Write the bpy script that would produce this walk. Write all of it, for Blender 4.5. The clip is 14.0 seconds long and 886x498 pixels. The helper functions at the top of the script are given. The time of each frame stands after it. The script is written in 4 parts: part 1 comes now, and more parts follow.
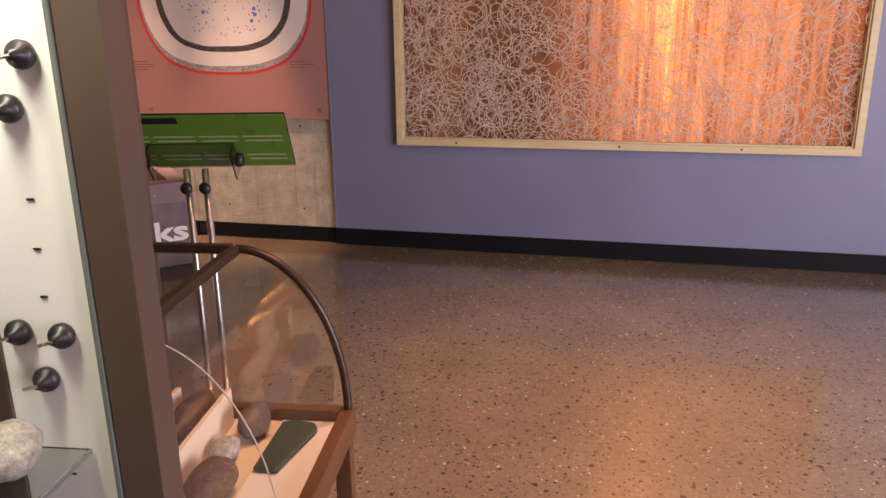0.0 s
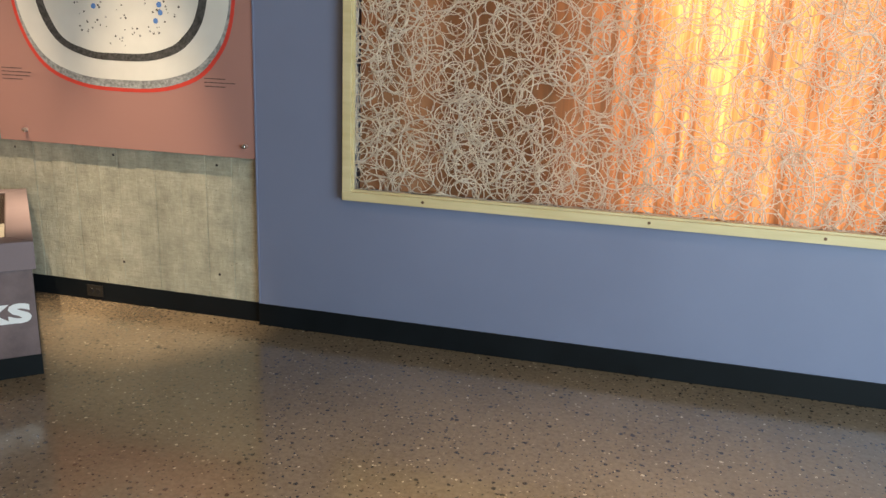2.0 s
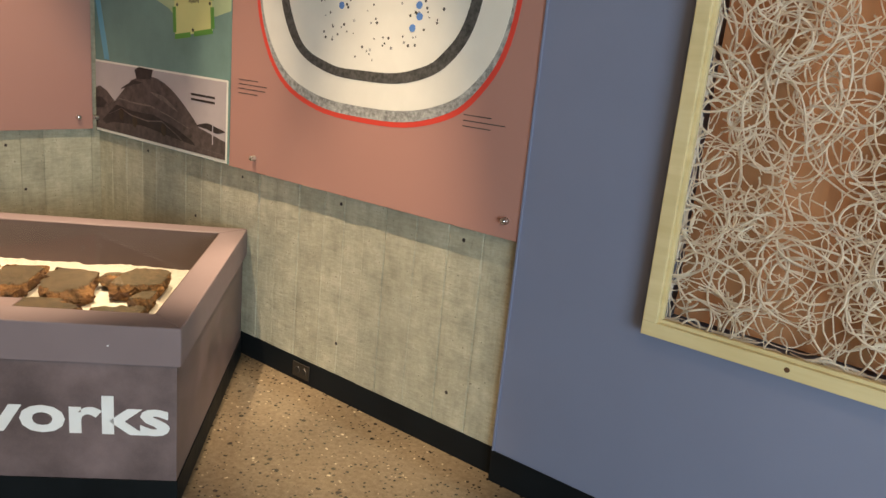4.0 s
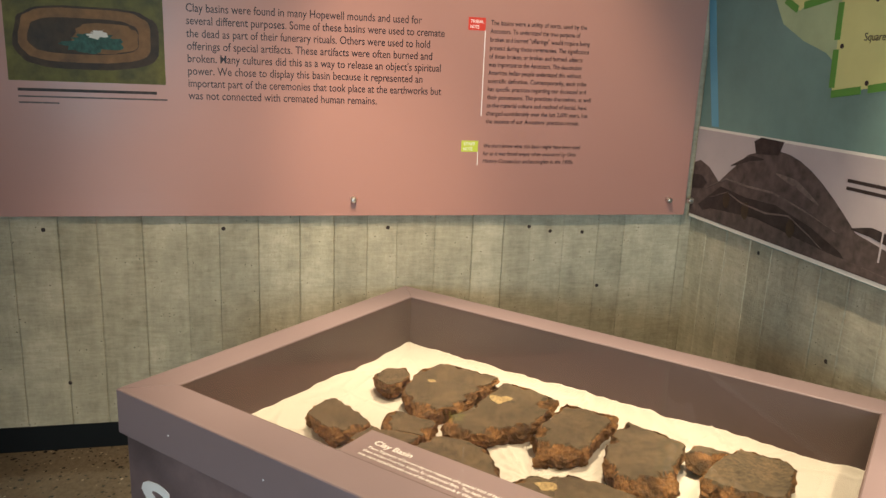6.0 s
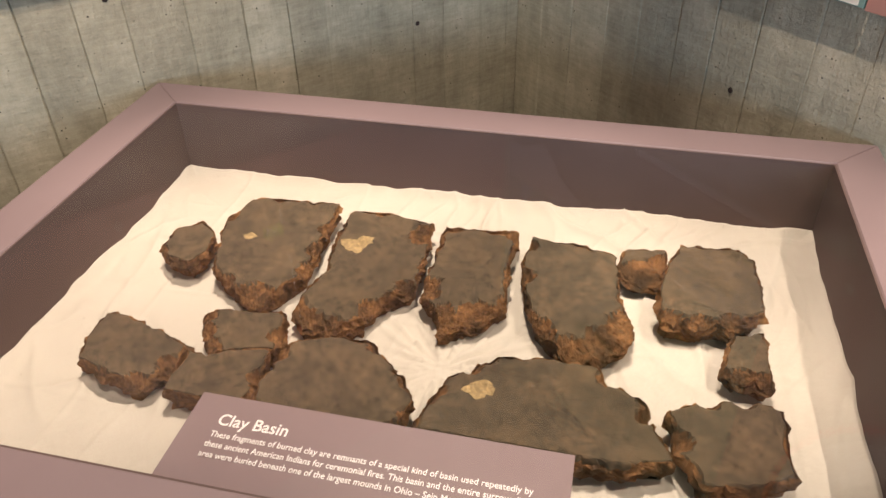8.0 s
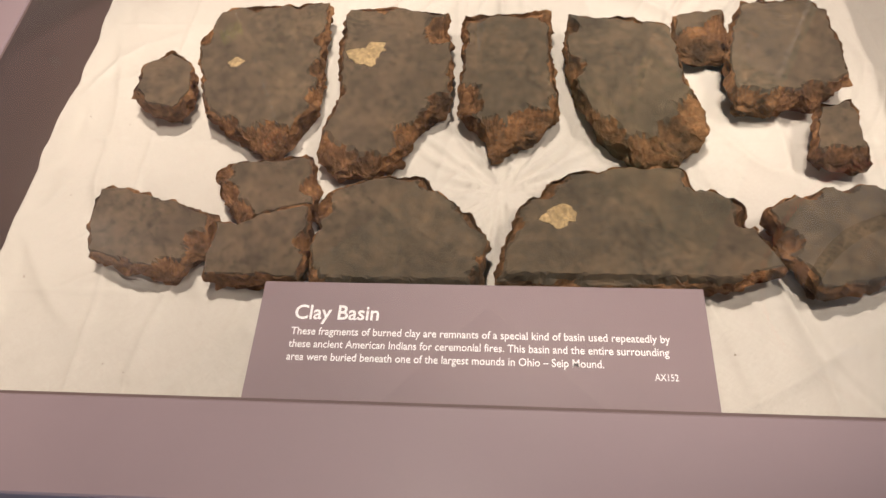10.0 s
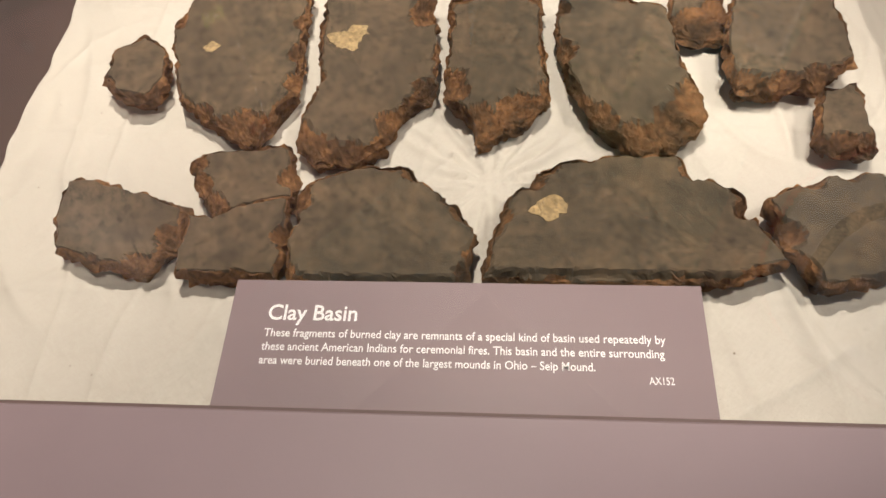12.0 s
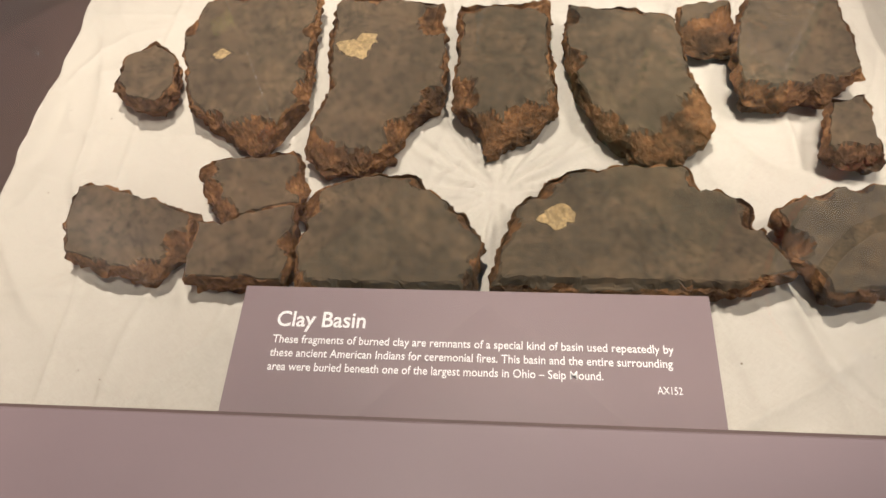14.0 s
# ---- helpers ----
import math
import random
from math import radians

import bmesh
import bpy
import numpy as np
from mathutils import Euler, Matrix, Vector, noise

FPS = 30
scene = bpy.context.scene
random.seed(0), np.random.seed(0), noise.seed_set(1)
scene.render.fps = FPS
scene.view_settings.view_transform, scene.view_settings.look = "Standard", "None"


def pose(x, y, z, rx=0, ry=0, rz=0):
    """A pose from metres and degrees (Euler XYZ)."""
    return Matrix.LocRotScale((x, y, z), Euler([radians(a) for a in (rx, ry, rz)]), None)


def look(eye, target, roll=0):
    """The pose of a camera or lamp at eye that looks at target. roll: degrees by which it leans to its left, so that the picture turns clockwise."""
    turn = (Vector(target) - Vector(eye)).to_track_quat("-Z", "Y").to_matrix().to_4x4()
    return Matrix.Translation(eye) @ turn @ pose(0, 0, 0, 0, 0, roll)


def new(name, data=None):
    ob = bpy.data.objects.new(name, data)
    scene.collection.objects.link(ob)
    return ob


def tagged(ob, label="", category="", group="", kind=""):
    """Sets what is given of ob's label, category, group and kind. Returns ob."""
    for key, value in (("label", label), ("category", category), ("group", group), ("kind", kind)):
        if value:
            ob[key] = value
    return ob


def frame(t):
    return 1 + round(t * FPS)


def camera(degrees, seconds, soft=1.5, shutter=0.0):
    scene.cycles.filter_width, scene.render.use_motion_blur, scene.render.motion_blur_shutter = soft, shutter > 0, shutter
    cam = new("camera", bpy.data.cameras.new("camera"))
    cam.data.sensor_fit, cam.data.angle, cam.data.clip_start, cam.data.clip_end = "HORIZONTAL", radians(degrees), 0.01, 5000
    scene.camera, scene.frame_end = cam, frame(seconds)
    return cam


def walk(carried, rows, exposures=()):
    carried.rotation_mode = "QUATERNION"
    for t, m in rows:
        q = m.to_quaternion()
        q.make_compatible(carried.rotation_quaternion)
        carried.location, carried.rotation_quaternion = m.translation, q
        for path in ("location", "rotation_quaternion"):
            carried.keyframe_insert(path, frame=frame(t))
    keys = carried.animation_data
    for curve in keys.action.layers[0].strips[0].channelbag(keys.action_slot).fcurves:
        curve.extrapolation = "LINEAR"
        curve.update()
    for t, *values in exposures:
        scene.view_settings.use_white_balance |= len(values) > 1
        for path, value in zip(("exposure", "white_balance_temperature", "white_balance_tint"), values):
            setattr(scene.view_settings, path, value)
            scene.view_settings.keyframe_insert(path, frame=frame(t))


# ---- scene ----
cam = camera(60.4, 14.0)
# seconds, stops, kelvin, tint of the camera's own white balance
TONE = [(0.0, -0.20, 8900, 54), (0.5, 0.12, 8300, 38), (1.0, 0.2, 7500, 22), (1.5, 0.25, 7100, 12), (2.0, 0.25, 7200, 8), (4.5, 0.32, 7700, 9), (6.5, 0.2, 6900, 6), (7.5, 0.15, 6450, 10), (8.5, -0.12, 6000, 18), (11.5, -0.12, 5600, 9), (14.0, -0.12, 5550, 9)]
PATH = [
    (0, (4.921, -5.225, 1.589), (4.476, -3.36, 1.019), -0.7),
    (0.2, (4.935, -5.095, 1.59), (4.56, -3.216, 1.016), -0.1),
    (0.5, (4.934, -4.882, 1.545), (4.584, -2.985, 1.017), 0.8),
    (1, (4.916, -4.508, 1.54), (4.54, -2.613, 1.024), 0.3),
    (1.5, (4.809, -4.101, 1.564), (4.455, -2.201, 1.049), 0.6),
    (2, (4.804, -3.688, 1.564), (4.341, -1.813, 1.042), 2.3),
    (2.2, (4.781, -3.54, 1.57), (4.256, -1.683, 1.047), 2.6),
    (4.3, (4.031, -2.117, 1.551), (2.699, -0.714, 1.046), 5.9),
    (4.5, (3.91, -2.043, 1.523), (2.445, -0.78, 1.015), 5.9),
    (5, (3.634, -1.839, 1.56), (1.829, -1.13, 1.074), 3.9),
    (5.5, (3.308, -1.808, 1.527), (1.414, -1.369, 1.058), 2.4),
    (6, (2.971, -1.807, 1.538), (1.079, -1.367, 1.063), 2.4),
    (6.5, (2.639, -1.72, 1.542), (0.745, -1.305, 1.054), 2.3),
    (7, (2.443, -1.705, 1.524), (0.637, -1.103, 0.909), 1.2),
    (7.5, (2.266, -1.797, 1.52), (0.726, -0.902, 0.61), -0.0),
    (8, (2.096, -1.692, 1.517), (0.749, -0.821, 0.323), -1.2),
    (8.5, (1.98, -1.634, 1.514), (0.759, -0.865, 0.129), -4.3),
    (9, (1.834, -1.734, 1.516), (0.818, -0.995, -0.04), -6.1),
    (11.5, (1.752, -1.671, 1.456), (0.924, -1.004, -0.238), -6.1),
    (12, (1.75, -1.67, 1.454), (0.907, -1.005, -0.234), -6.4),
    (12.5, (1.741, -1.67, 1.454), (0.903, -1.009, -0.238), -6.3),
    (13, (1.741, -1.672, 1.458), (0.899, -1.011, -0.231), -6.2),
    (13.5, (1.747, -1.676, 1.457), (0.89, -1.01, -0.223), -6.2),
    (14, (1.746, -1.676, 1.457), (0.886, -1.005, -0.219), -6.2),
]
walk(cam, [(t, look(eye, target, roll)) for t, eye, target, roll in PATH], exposures=TONE)

# ---- light ----
def lamp(name, kind, eye, target, watts, colour, **more):
    data = bpy.data.lights.new(name, kind)
    data.energy, data.color = watts, colour
    if kind == "SPOT":
        data.spot_size, data.spot_blend = radians(more.get("cone", 60)), more.get("blend", 0.6)
        data.shadow_soft_size = more.get("radius", 0.04)
    if kind == "AREA":
        data.shape, data.size, data.size_y = "RECTANGLE", more["size"][0], more["size"][1]
    ob = new(name, data)
    ob.matrix_world = look(eye, target)
    return ob


WARM = (1.0, 0.80, 0.58)
world = bpy.data.worlds.new("world")
scene.world = world
world.use_nodes = True
world.node_tree.nodes["Background"].inputs[0].default_value = (0.5, 0.55, 0.65, 1)
world.node_tree.nodes["Background"].inputs[1].default_value = 0.1
# track spots over the basin corner
lamp("spot_west_a", "SPOT", (2.42, -1.61, 4.1), (0.0, -1.75, 0.30), 380, WARM, cone=31, blend=0.8, radius=0.04)
lamp("spot_west_b", "SPOT", (1.77, -1.63, 4.1), (0.0, -0.85, 0.85), 370, WARM, cone=34, blend=0.6, radius=0.04)
for x, watts in ((1.35, 600), (2.2, 820)):
    lamp("spot_north", "SPOT", (x, -0.90, 4.1), (x, -0.12, 0.0), watts, WARM, cone=24, blend=0.9, radius=0.012)
lamp("spot_case", "SPOT", (2.60, -0.14, 3.25), (1.40, -0.80, 0.45), 260, WARM, cone=29, blend=0.6, radius=0.02)
lamp("spot_case_back", "SPOT", (0.70, -0.80, 4.1), (1.10, -1.36, 0.45), 740, WARM, cone=33, blend=0.7, radius=0.03)
lamp("spot_aisle", "SPOT", (5.4, -2.2, 4.1), (4.9, -2.3, 0.0), 520, WARM, cone=60, blend=0.9, radius=0.05)
lamp("spot_aisle_near", "SPOT", (4.9, -4.0, 4.1), (5.2, -3.2, 0.0), 180, (1.0, 0.72, 0.46), cone=60, blend=0.9, radius=0.05)
# daylight from the glazed front of the hall
lamp("window_daylight", "AREA", (8.7, -4.3, 1.5), (5.0, -0.7, 0.5), 350, (0.60, 0.82, 1.0), size=(3.0, 2.2))
# recessed ceiling lamps over the aisle
for x, y, watts in ((4.9, -2.9, 34), (5.4, -4.6, 34), (3.4, -5.8, 16)):
    lamp("downlight", "AREA", (x, y, 4.14), (x, y, 0), watts, (1.0, 0.74, 0.48), size=(0.22, 0.22))
# strip lamp inside the tall display cabinet
lamp("cabinet_light", "AREA", (4.16, -4.75, 2.2), (4.16, -4.6, 0.5), 21, (0.66, 1.0, 0.86), size=(0.2, 0.4))


# ---- materials ----
def shader(name, rough=0.6, metal=0.0, spec=0.5):
    m = bpy.data.materials.new(name)
    m.use_nodes = True
    nt = m.node_tree
    b = nt.nodes["Principled BSDF"]
    b.inputs["Roughness"].default_value = rough
    b.inputs["Metallic"].default_value = metal
    b.inputs["Specular IOR Level"].default_value = spec
    return m, nt, b


def node(nt, kind, ins=None, **attrs):
    n = nt.nodes.new(kind)
    for k, v in attrs.items():
        setattr(n, k, v)
    for k, v in (ins or {}).items():
        if isinstance(v, bpy.types.NodeSocket):
            nt.links.new(v, n.inputs[k])
        else:
            n.inputs[k].default_value = v
    return n


def place(nt, stretch=(1, 1, 1)):
    g = node(nt, "ShaderNodeNewGeometry")
    return node(nt, "ShaderNodeVectorMath", {0: g.outputs["Position"], 1: stretch}, operation="MULTIPLY").outputs[0]


def noise_of(nt, vec, scale, detail=4.0, rough=0.6):
    return node(nt, "ShaderNodeTexNoise", {"Vector": vec, "Scale": scale, "Detail": detail, "Roughness": rough}).outputs[0]


def ramp(nt, fac, stops):
    r = node(nt, "ShaderNodeValToRGB", {0: fac})
    e = r.color_ramp.elements
    while len(e) < len(stops):
        e.new(0.5)
    for el, (p, c) in zip(e, stops):
        el.position, el.color = p, (*c, 1)
    return r.outputs[0]


def mix(nt, fac, a, b, how="MIX"):
    m = node(nt, "ShaderNodeMix", data_type="RGBA", blend_type=how)
    for k, v in ((0, fac), (6, a), (7, b)):
        if isinstance(v, bpy.types.NodeSocket):
            nt.links.new(v, m.inputs[k])
        else:
            m.inputs[k].default_value = v if k == 0 else (*v, 1)
    return m.outputs[2]


def bump(nt, b, height, strength, dist):
    n = node(nt, "ShaderNodeBump", {"Height": height, "Strength": strength, "Distance": dist})
    nt.links.new(n.outputs[0], b.inputs["Normal"])


def painted(name, colour, rough=0.5, vary=0.12, scale=3.0, grain=350.0, depth=0.0006, strength=0.25, spec=0.4, metal=0.0, stretch=(1, 1, 1)):
    """A worn plain surface: broad uneven tone, fine grain and relief."""
    m, nt, b = shader(name, rough, metal, spec)
    v = place(nt, stretch)
    broad = noise_of(nt, v, scale, 5)
    fine = noise_of(nt, v, grain, 3)
    lo, hi = [c * (1 - vary) for c in colour], [min(1, c * (1 + vary)) for c in colour]
    c = ramp(nt, broad, [(0.3, lo), (0.7, hi)])
    c = mix(nt, 0.10, c, ramp(nt, fine, [(0.35, lo), (0.65, hi)]))
    nt.links.new(c, b.inputs["Base Color"])
    r = node(nt, "ShaderNodeMapRange", {0: broad, 1: 0.3, 2: 0.7, 3: rough * 0.85, 4: min(1, rough * 1.15)})
    nt.links.new(r.outputs[0], b.inputs["Roughness"])
    bump(nt, b, fine, strength, depth)
    return m


def concrete_mat():
    m, nt, b = shader("board_marked_concrete", 0.8, 0, 0.25)
    v, tall = place(nt), place(nt, (1, 1, 0.12))
    tone = noise_of(nt, tall, 16, 8, 0.7)
    blot = noise_of(nt, v, 7, 8, 0.75)
    grain = noise_of(nt, place(nt, (1, 1, 0.06)), 120, 5, 0.7)
    saw = noise_of(nt, place(nt, (0.14, 0.14, 1)), 85, 5, 0.7)
    pits = node(nt, "ShaderNodeTexVoronoi", {"Vector": v, "Scale": 55.0}).outputs[0]
    c = ramp(nt, tone, [(0.3, (0.28, 0.275, 0.22)), (0.5, (0.43, 0.42, 0.34)), (0.72, (0.56, 0.55, 0.45))])
    c = mix(nt, 0.5, c, ramp(nt, blot, [(0.36, (0.19, 0.18, 0.135)), (0.52, (0.42, 0.39, 0.30)), (0.68, (0.70, 0.66, 0.54))]))
    c = mix(nt, 0.25, c, ramp(nt, saw, [(0.35, (0.24, 0.22, 0.17)), (0.65, (0.58, 0.54, 0.43))]))
    rnd = node(nt, "ShaderNodeObjectInfo").outputs["Random"]
    c = mix(nt, 0.55, c, ramp(nt, rnd, [(0.0, (0.72, 0.72, 0.70)), (1.0, (1.08, 1.08, 1.05))]), "MULTIPLY")
    pit = ramp(nt, pits, [(0.0, (0.22, 0.22, 0.22)), (0.12, (0.25, 0.25, 0.25)), (0.17, (1, 1, 1))])
    gate = ramp(nt, noise_of(nt, v, 14, 3), [(0.54, (1, 1, 1)), (0.62, (0, 0, 0))])
    c = mix(nt, 1.0, c, mix(nt, gate, pit, (1, 1, 1)), "MULTIPLY")
    nt.links.new(c, b.inputs["Base Color"])
    h = mix(nt, 0.4, mix(nt, 0.55, mix(nt, 0.5, grain, saw), noise_of(nt, place(nt, (1, 1, 0.35)), 30, 6, 0.75)), blot)
    bump(nt, b, h, 1.0, 0.018)
    return m


def floor_mat():
    m, nt, b = shader("ground_concrete_floor", 0.25, 0, 1.0)
    v = place(nt)
    base = ramp(nt, noise_of(nt, v, 2.2, 6, 0.65), [(0.3, (0.125, 0.090, 0.058)), (0.7, (0.205, 0.153, 0.102))])
    mott = noise_of(nt, v, 45, 5, 0.7)
    base = mix(nt, 0.4, base, ramp(nt, mott, [(0.35, (0.10, 0.078, 0.055)), (0.65, (0.25, 0.205, 0.15))]))
    warp = node(nt, "ShaderNodeVectorMath", {0: v, 1: node(nt, "ShaderNodeVectorMath", {0: node(nt, "ShaderNodeTexNoise", {"Vector": v, "Scale": 70.0}).outputs["Color"], 1: (0.012, 0.012, 0.012)}, operation="MULTIPLY").outputs[0]}, operation="ADD").outputs[0]
    for scale, lo, hi, pick, tint in ((30, 0.19, 0.27, 0.80, (0.036, 0.027, 0.020)), (62, 0.26, 0.36, 0.84, (0.05, 0.037, 0.028)), (40, 0.17, 0.25, 0.96, (0.46, 0.38, 0.28)), (70, 0.26, 0.34, 0.96, (0.34, 0.27, 0.19))):
        vo = node(nt, "ShaderNodeTexVoronoi", {"Vector": warp, "Scale": float(scale)}, voronoi_dimensions="2D")
        sep = node(nt, "ShaderNodeSeparateColor", {0: vo.outputs["Color"]})
        near_ = node(nt, "ShaderNodeMath", {0: vo.outputs["Distance"], 1: node(nt, "ShaderNodeMapRange", {0: sep.outputs[2], 1: 0.0, 2: 1.0, 3: 0.75, 4: 2.2}).outputs[0]}, operation="MULTIPLY").outputs[0]
        spot = node(nt, "ShaderNodeMapRange", {0: near_, 1: lo, 2: hi, 3: 1.0, 4: 0.0}).outputs[0]
        r = node(nt, "ShaderNodeSeparateColor", {0: vo.outputs["Color"]}).outputs[0 if scale > 60 else 1]
        on = node(nt, "ShaderNodeMath", {0: r, 1: pick}, operation="GREATER_THAN").outputs[0]
        base = mix(nt, node(nt, "ShaderNodeMath", {0: spot, 1: on}, operation="MULTIPLY").outputs[0], base, tint)
    nt.links.new(base, b.inputs["Base Color"])
    b.inputs["Coat Weight"].default_value, b.inputs["Coat Roughness"].default_value = 0.35, 0.18
    r = node(nt, "ShaderNodeMapRange", {0: noise_of(nt, v, 3.0, 5), 1: 0.3, 2: 0.7, 3: 0.10, 4: 0.21})
    nt.links.new(r.outputs[0], b.inputs["Roughness"])
    bump(nt, b, noise_of(nt, v, 60, 3), 0.08, 0.0015)
    return m


def clay_mat(name, stops, rough_scale, depth, tint=None):
    m, nt, b = shader(name, 0.9, 0, 0.2)
    oi = node(nt, "ShaderNodeObjectInfo").outputs["Random"]
    off = node(nt, "ShaderNodeVectorMath", {0: place(nt), 1: node(nt, "ShaderNodeCombineXYZ", {0: oi, 1: oi, 2: oi}).outputs[0]}, operation="ADD").outputs[0]
    broad = noise_of(nt, off, 13, 10, 0.74)
    fine = noise_of(nt, off, rough_scale, 8, 0.75)
    c = ramp(nt, broad, stops)
    c = mix(nt, 0.55, c, ramp(nt, fine, [(0.32, (0.25, 0.24, 0.22)), (0.5, (0.85, 0.85, 0.85)), (0.70, (1.7, 1.6, 1.45))]), "MULTIPLY")
    if tint:
        warm = ramp(nt, noise_of(nt, off, 16, 5, 0.7), [(0.66, (0, 0, 0)), (0.74, (0.5, 0.5, 0.5))])
        c = mix(nt, warm, c, tint)
    bend = node(nt, "ShaderNodeVectorMath", {0: off, 1: node(nt, "ShaderNodeVectorMath", {0: node(nt, "ShaderNodeTexNoise", {"Vector": off, "Scale": 22.0, "Detail": 5.0}).outputs["Color"], 1: (0.06, 0.06, 0.06)}, operation="MULTIPLY").outputs[0]}, operation="ADD").outputs[0]
    cell = node(nt, "ShaderNodeTexVoronoi", {"Vector": bend, "Scale": 11.0}, feature="DISTANCE_TO_EDGE").outputs["Distance"]
    crack = ramp(nt, cell, [(0.0, (0.0, 0.0, 0.0)), (0.012, (0.15, 0.15, 0.15)), (0.03, (1, 1, 1))])
    gate = ramp(nt, noise_of(nt, off, 7, 3), [(0.42, (1, 1, 1)), (0.50, (0, 0, 0))])
    crack = mix(nt, gate, crack, (1, 1, 1))
    c = mix(nt, 0.22, c, crack, "MULTIPLY")
    c = mix(nt, 0.45, c, ramp(nt, noise_of(nt, off, 170, 5, 0.8), [(0.36, (0.42, 0.41, 0.39)), (0.5, (1, 1, 1)), (0.66, (1.6, 1.5, 1.35))]), "MULTIPLY")
    nt.links.new(c, b.inputs["Base Color"])
    mid = noise_of(nt, off, rough_scale * 2.2, 6, 0.7)
    bump(nt, b, mix(nt, 0.08, mix(nt, 0.5, fine, mid), crack), 1.0, depth * 2.6)
    return m


def linen_mat():
    m, nt, b = shader("linen", 0.95, 0, 0.1)
    v = place(nt)
    c = ramp(nt, noise_of(nt, v, 6, 5), [(0.3, (0.49, 0.465, 0.415)), (0.7, (0.56, 0.535, 0.485))])
    warp_ = noise_of(nt, node(nt, "ShaderNodeMapping", {"Vector": v, "Rotation": (0, 0, radians(-43.4)), "Scale": (1, 16, 1)}).outputs[0], 70, 4)
    weft = noise_of(nt, node(nt, "ShaderNodeMapping", {"Vector": v, "Rotation": (0, 0, radians(-43.4)), "Scale": (16, 1, 1)}).outputs[0], 70, 4)
    weave = mix(nt, 0.5, warp_, weft)
    c = mix(nt, 0.42, c, ramp(nt, weave, [(0.38, (0.41, 0.38, 0.33)), (0.62, (0.64, 0.62, 0.57))]))
    speck = node(nt, "ShaderNodeTexVoronoi", {"Vector": v, "Scale": 16.0}).outputs[0]
    c = mix(nt, ramp(nt, speck, [(0.025, (0.8, 0.8, 0.8)), (0.035, (0, 0, 0))]), c, (0.16, 0.12, 0.08))
    nt.links.new(c, b.inputs["Base Color"])
    crush = node(nt, "ShaderNodeTexNoise", {"Vector": v, "Scale": 11.0, "Detail": 4.0, "Roughness": 0.55}, noise_type="RIDGED_MULTIFRACTAL").outputs[0]
    bump(nt, b, mix(nt, 0.35, weave, crush), 0.6, 0.0035)
    return m


def wood_mat(name, lo, hi, axis=(1, 1, 0.08), rough=0.4, scale=28):
    m, nt, b = shader(name, rough, 0, 0.45)
    g = noise_of(nt, place(nt, axis), scale, 6, 0.6)
    wide = noise_of(nt, place(nt), 3, 3)
    c = mix(nt, 0.35, ramp(nt, g, [(0.3, lo), (0.7, hi)]), ramp(nt, wide, [(0.3, lo), (0.7, hi)]))
    nt.links.new(c, b.inputs["Base Color"])
    bump(nt, b, g, 0.3, 0.0015)
    return m


def clear_mat(name, tint=(0.985, 0.99, 0.985), rough=0.0, ior=1.30):
    m, nt, b = shader(name, rough, 0, 0.5)
    b.inputs["Base Color"].default_value = (*tint, 1)
    b.inputs["Transmission Weight"].default_value = 1.0
    b.inputs["IOR"].default_value = ior
    return m


def thin_glass_mat(name="thin_showcase_glass", gloss=0.07, tint=(0.97, 0.98, 0.97, 1)):
    m = bpy.data.materials.new(name)
    m.use_nodes = True
    nt = m.node_tree
    nt.nodes.clear()
    out = node(nt, "ShaderNodeOutputMaterial")
    t = node(nt, "ShaderNodeBsdfTransparent", {0: tint})
    g = node(nt, "ShaderNodeBsdfGlossy", {"Color": (1, 1, 1, 1), "Roughness": 0.02})
    x = node(nt, "ShaderNodeMixShader", {0: gloss, 1: t.outputs[0], 2: g.outputs[0]})
    nt.links.new(x.outputs[0], out.inputs[0])
    return m


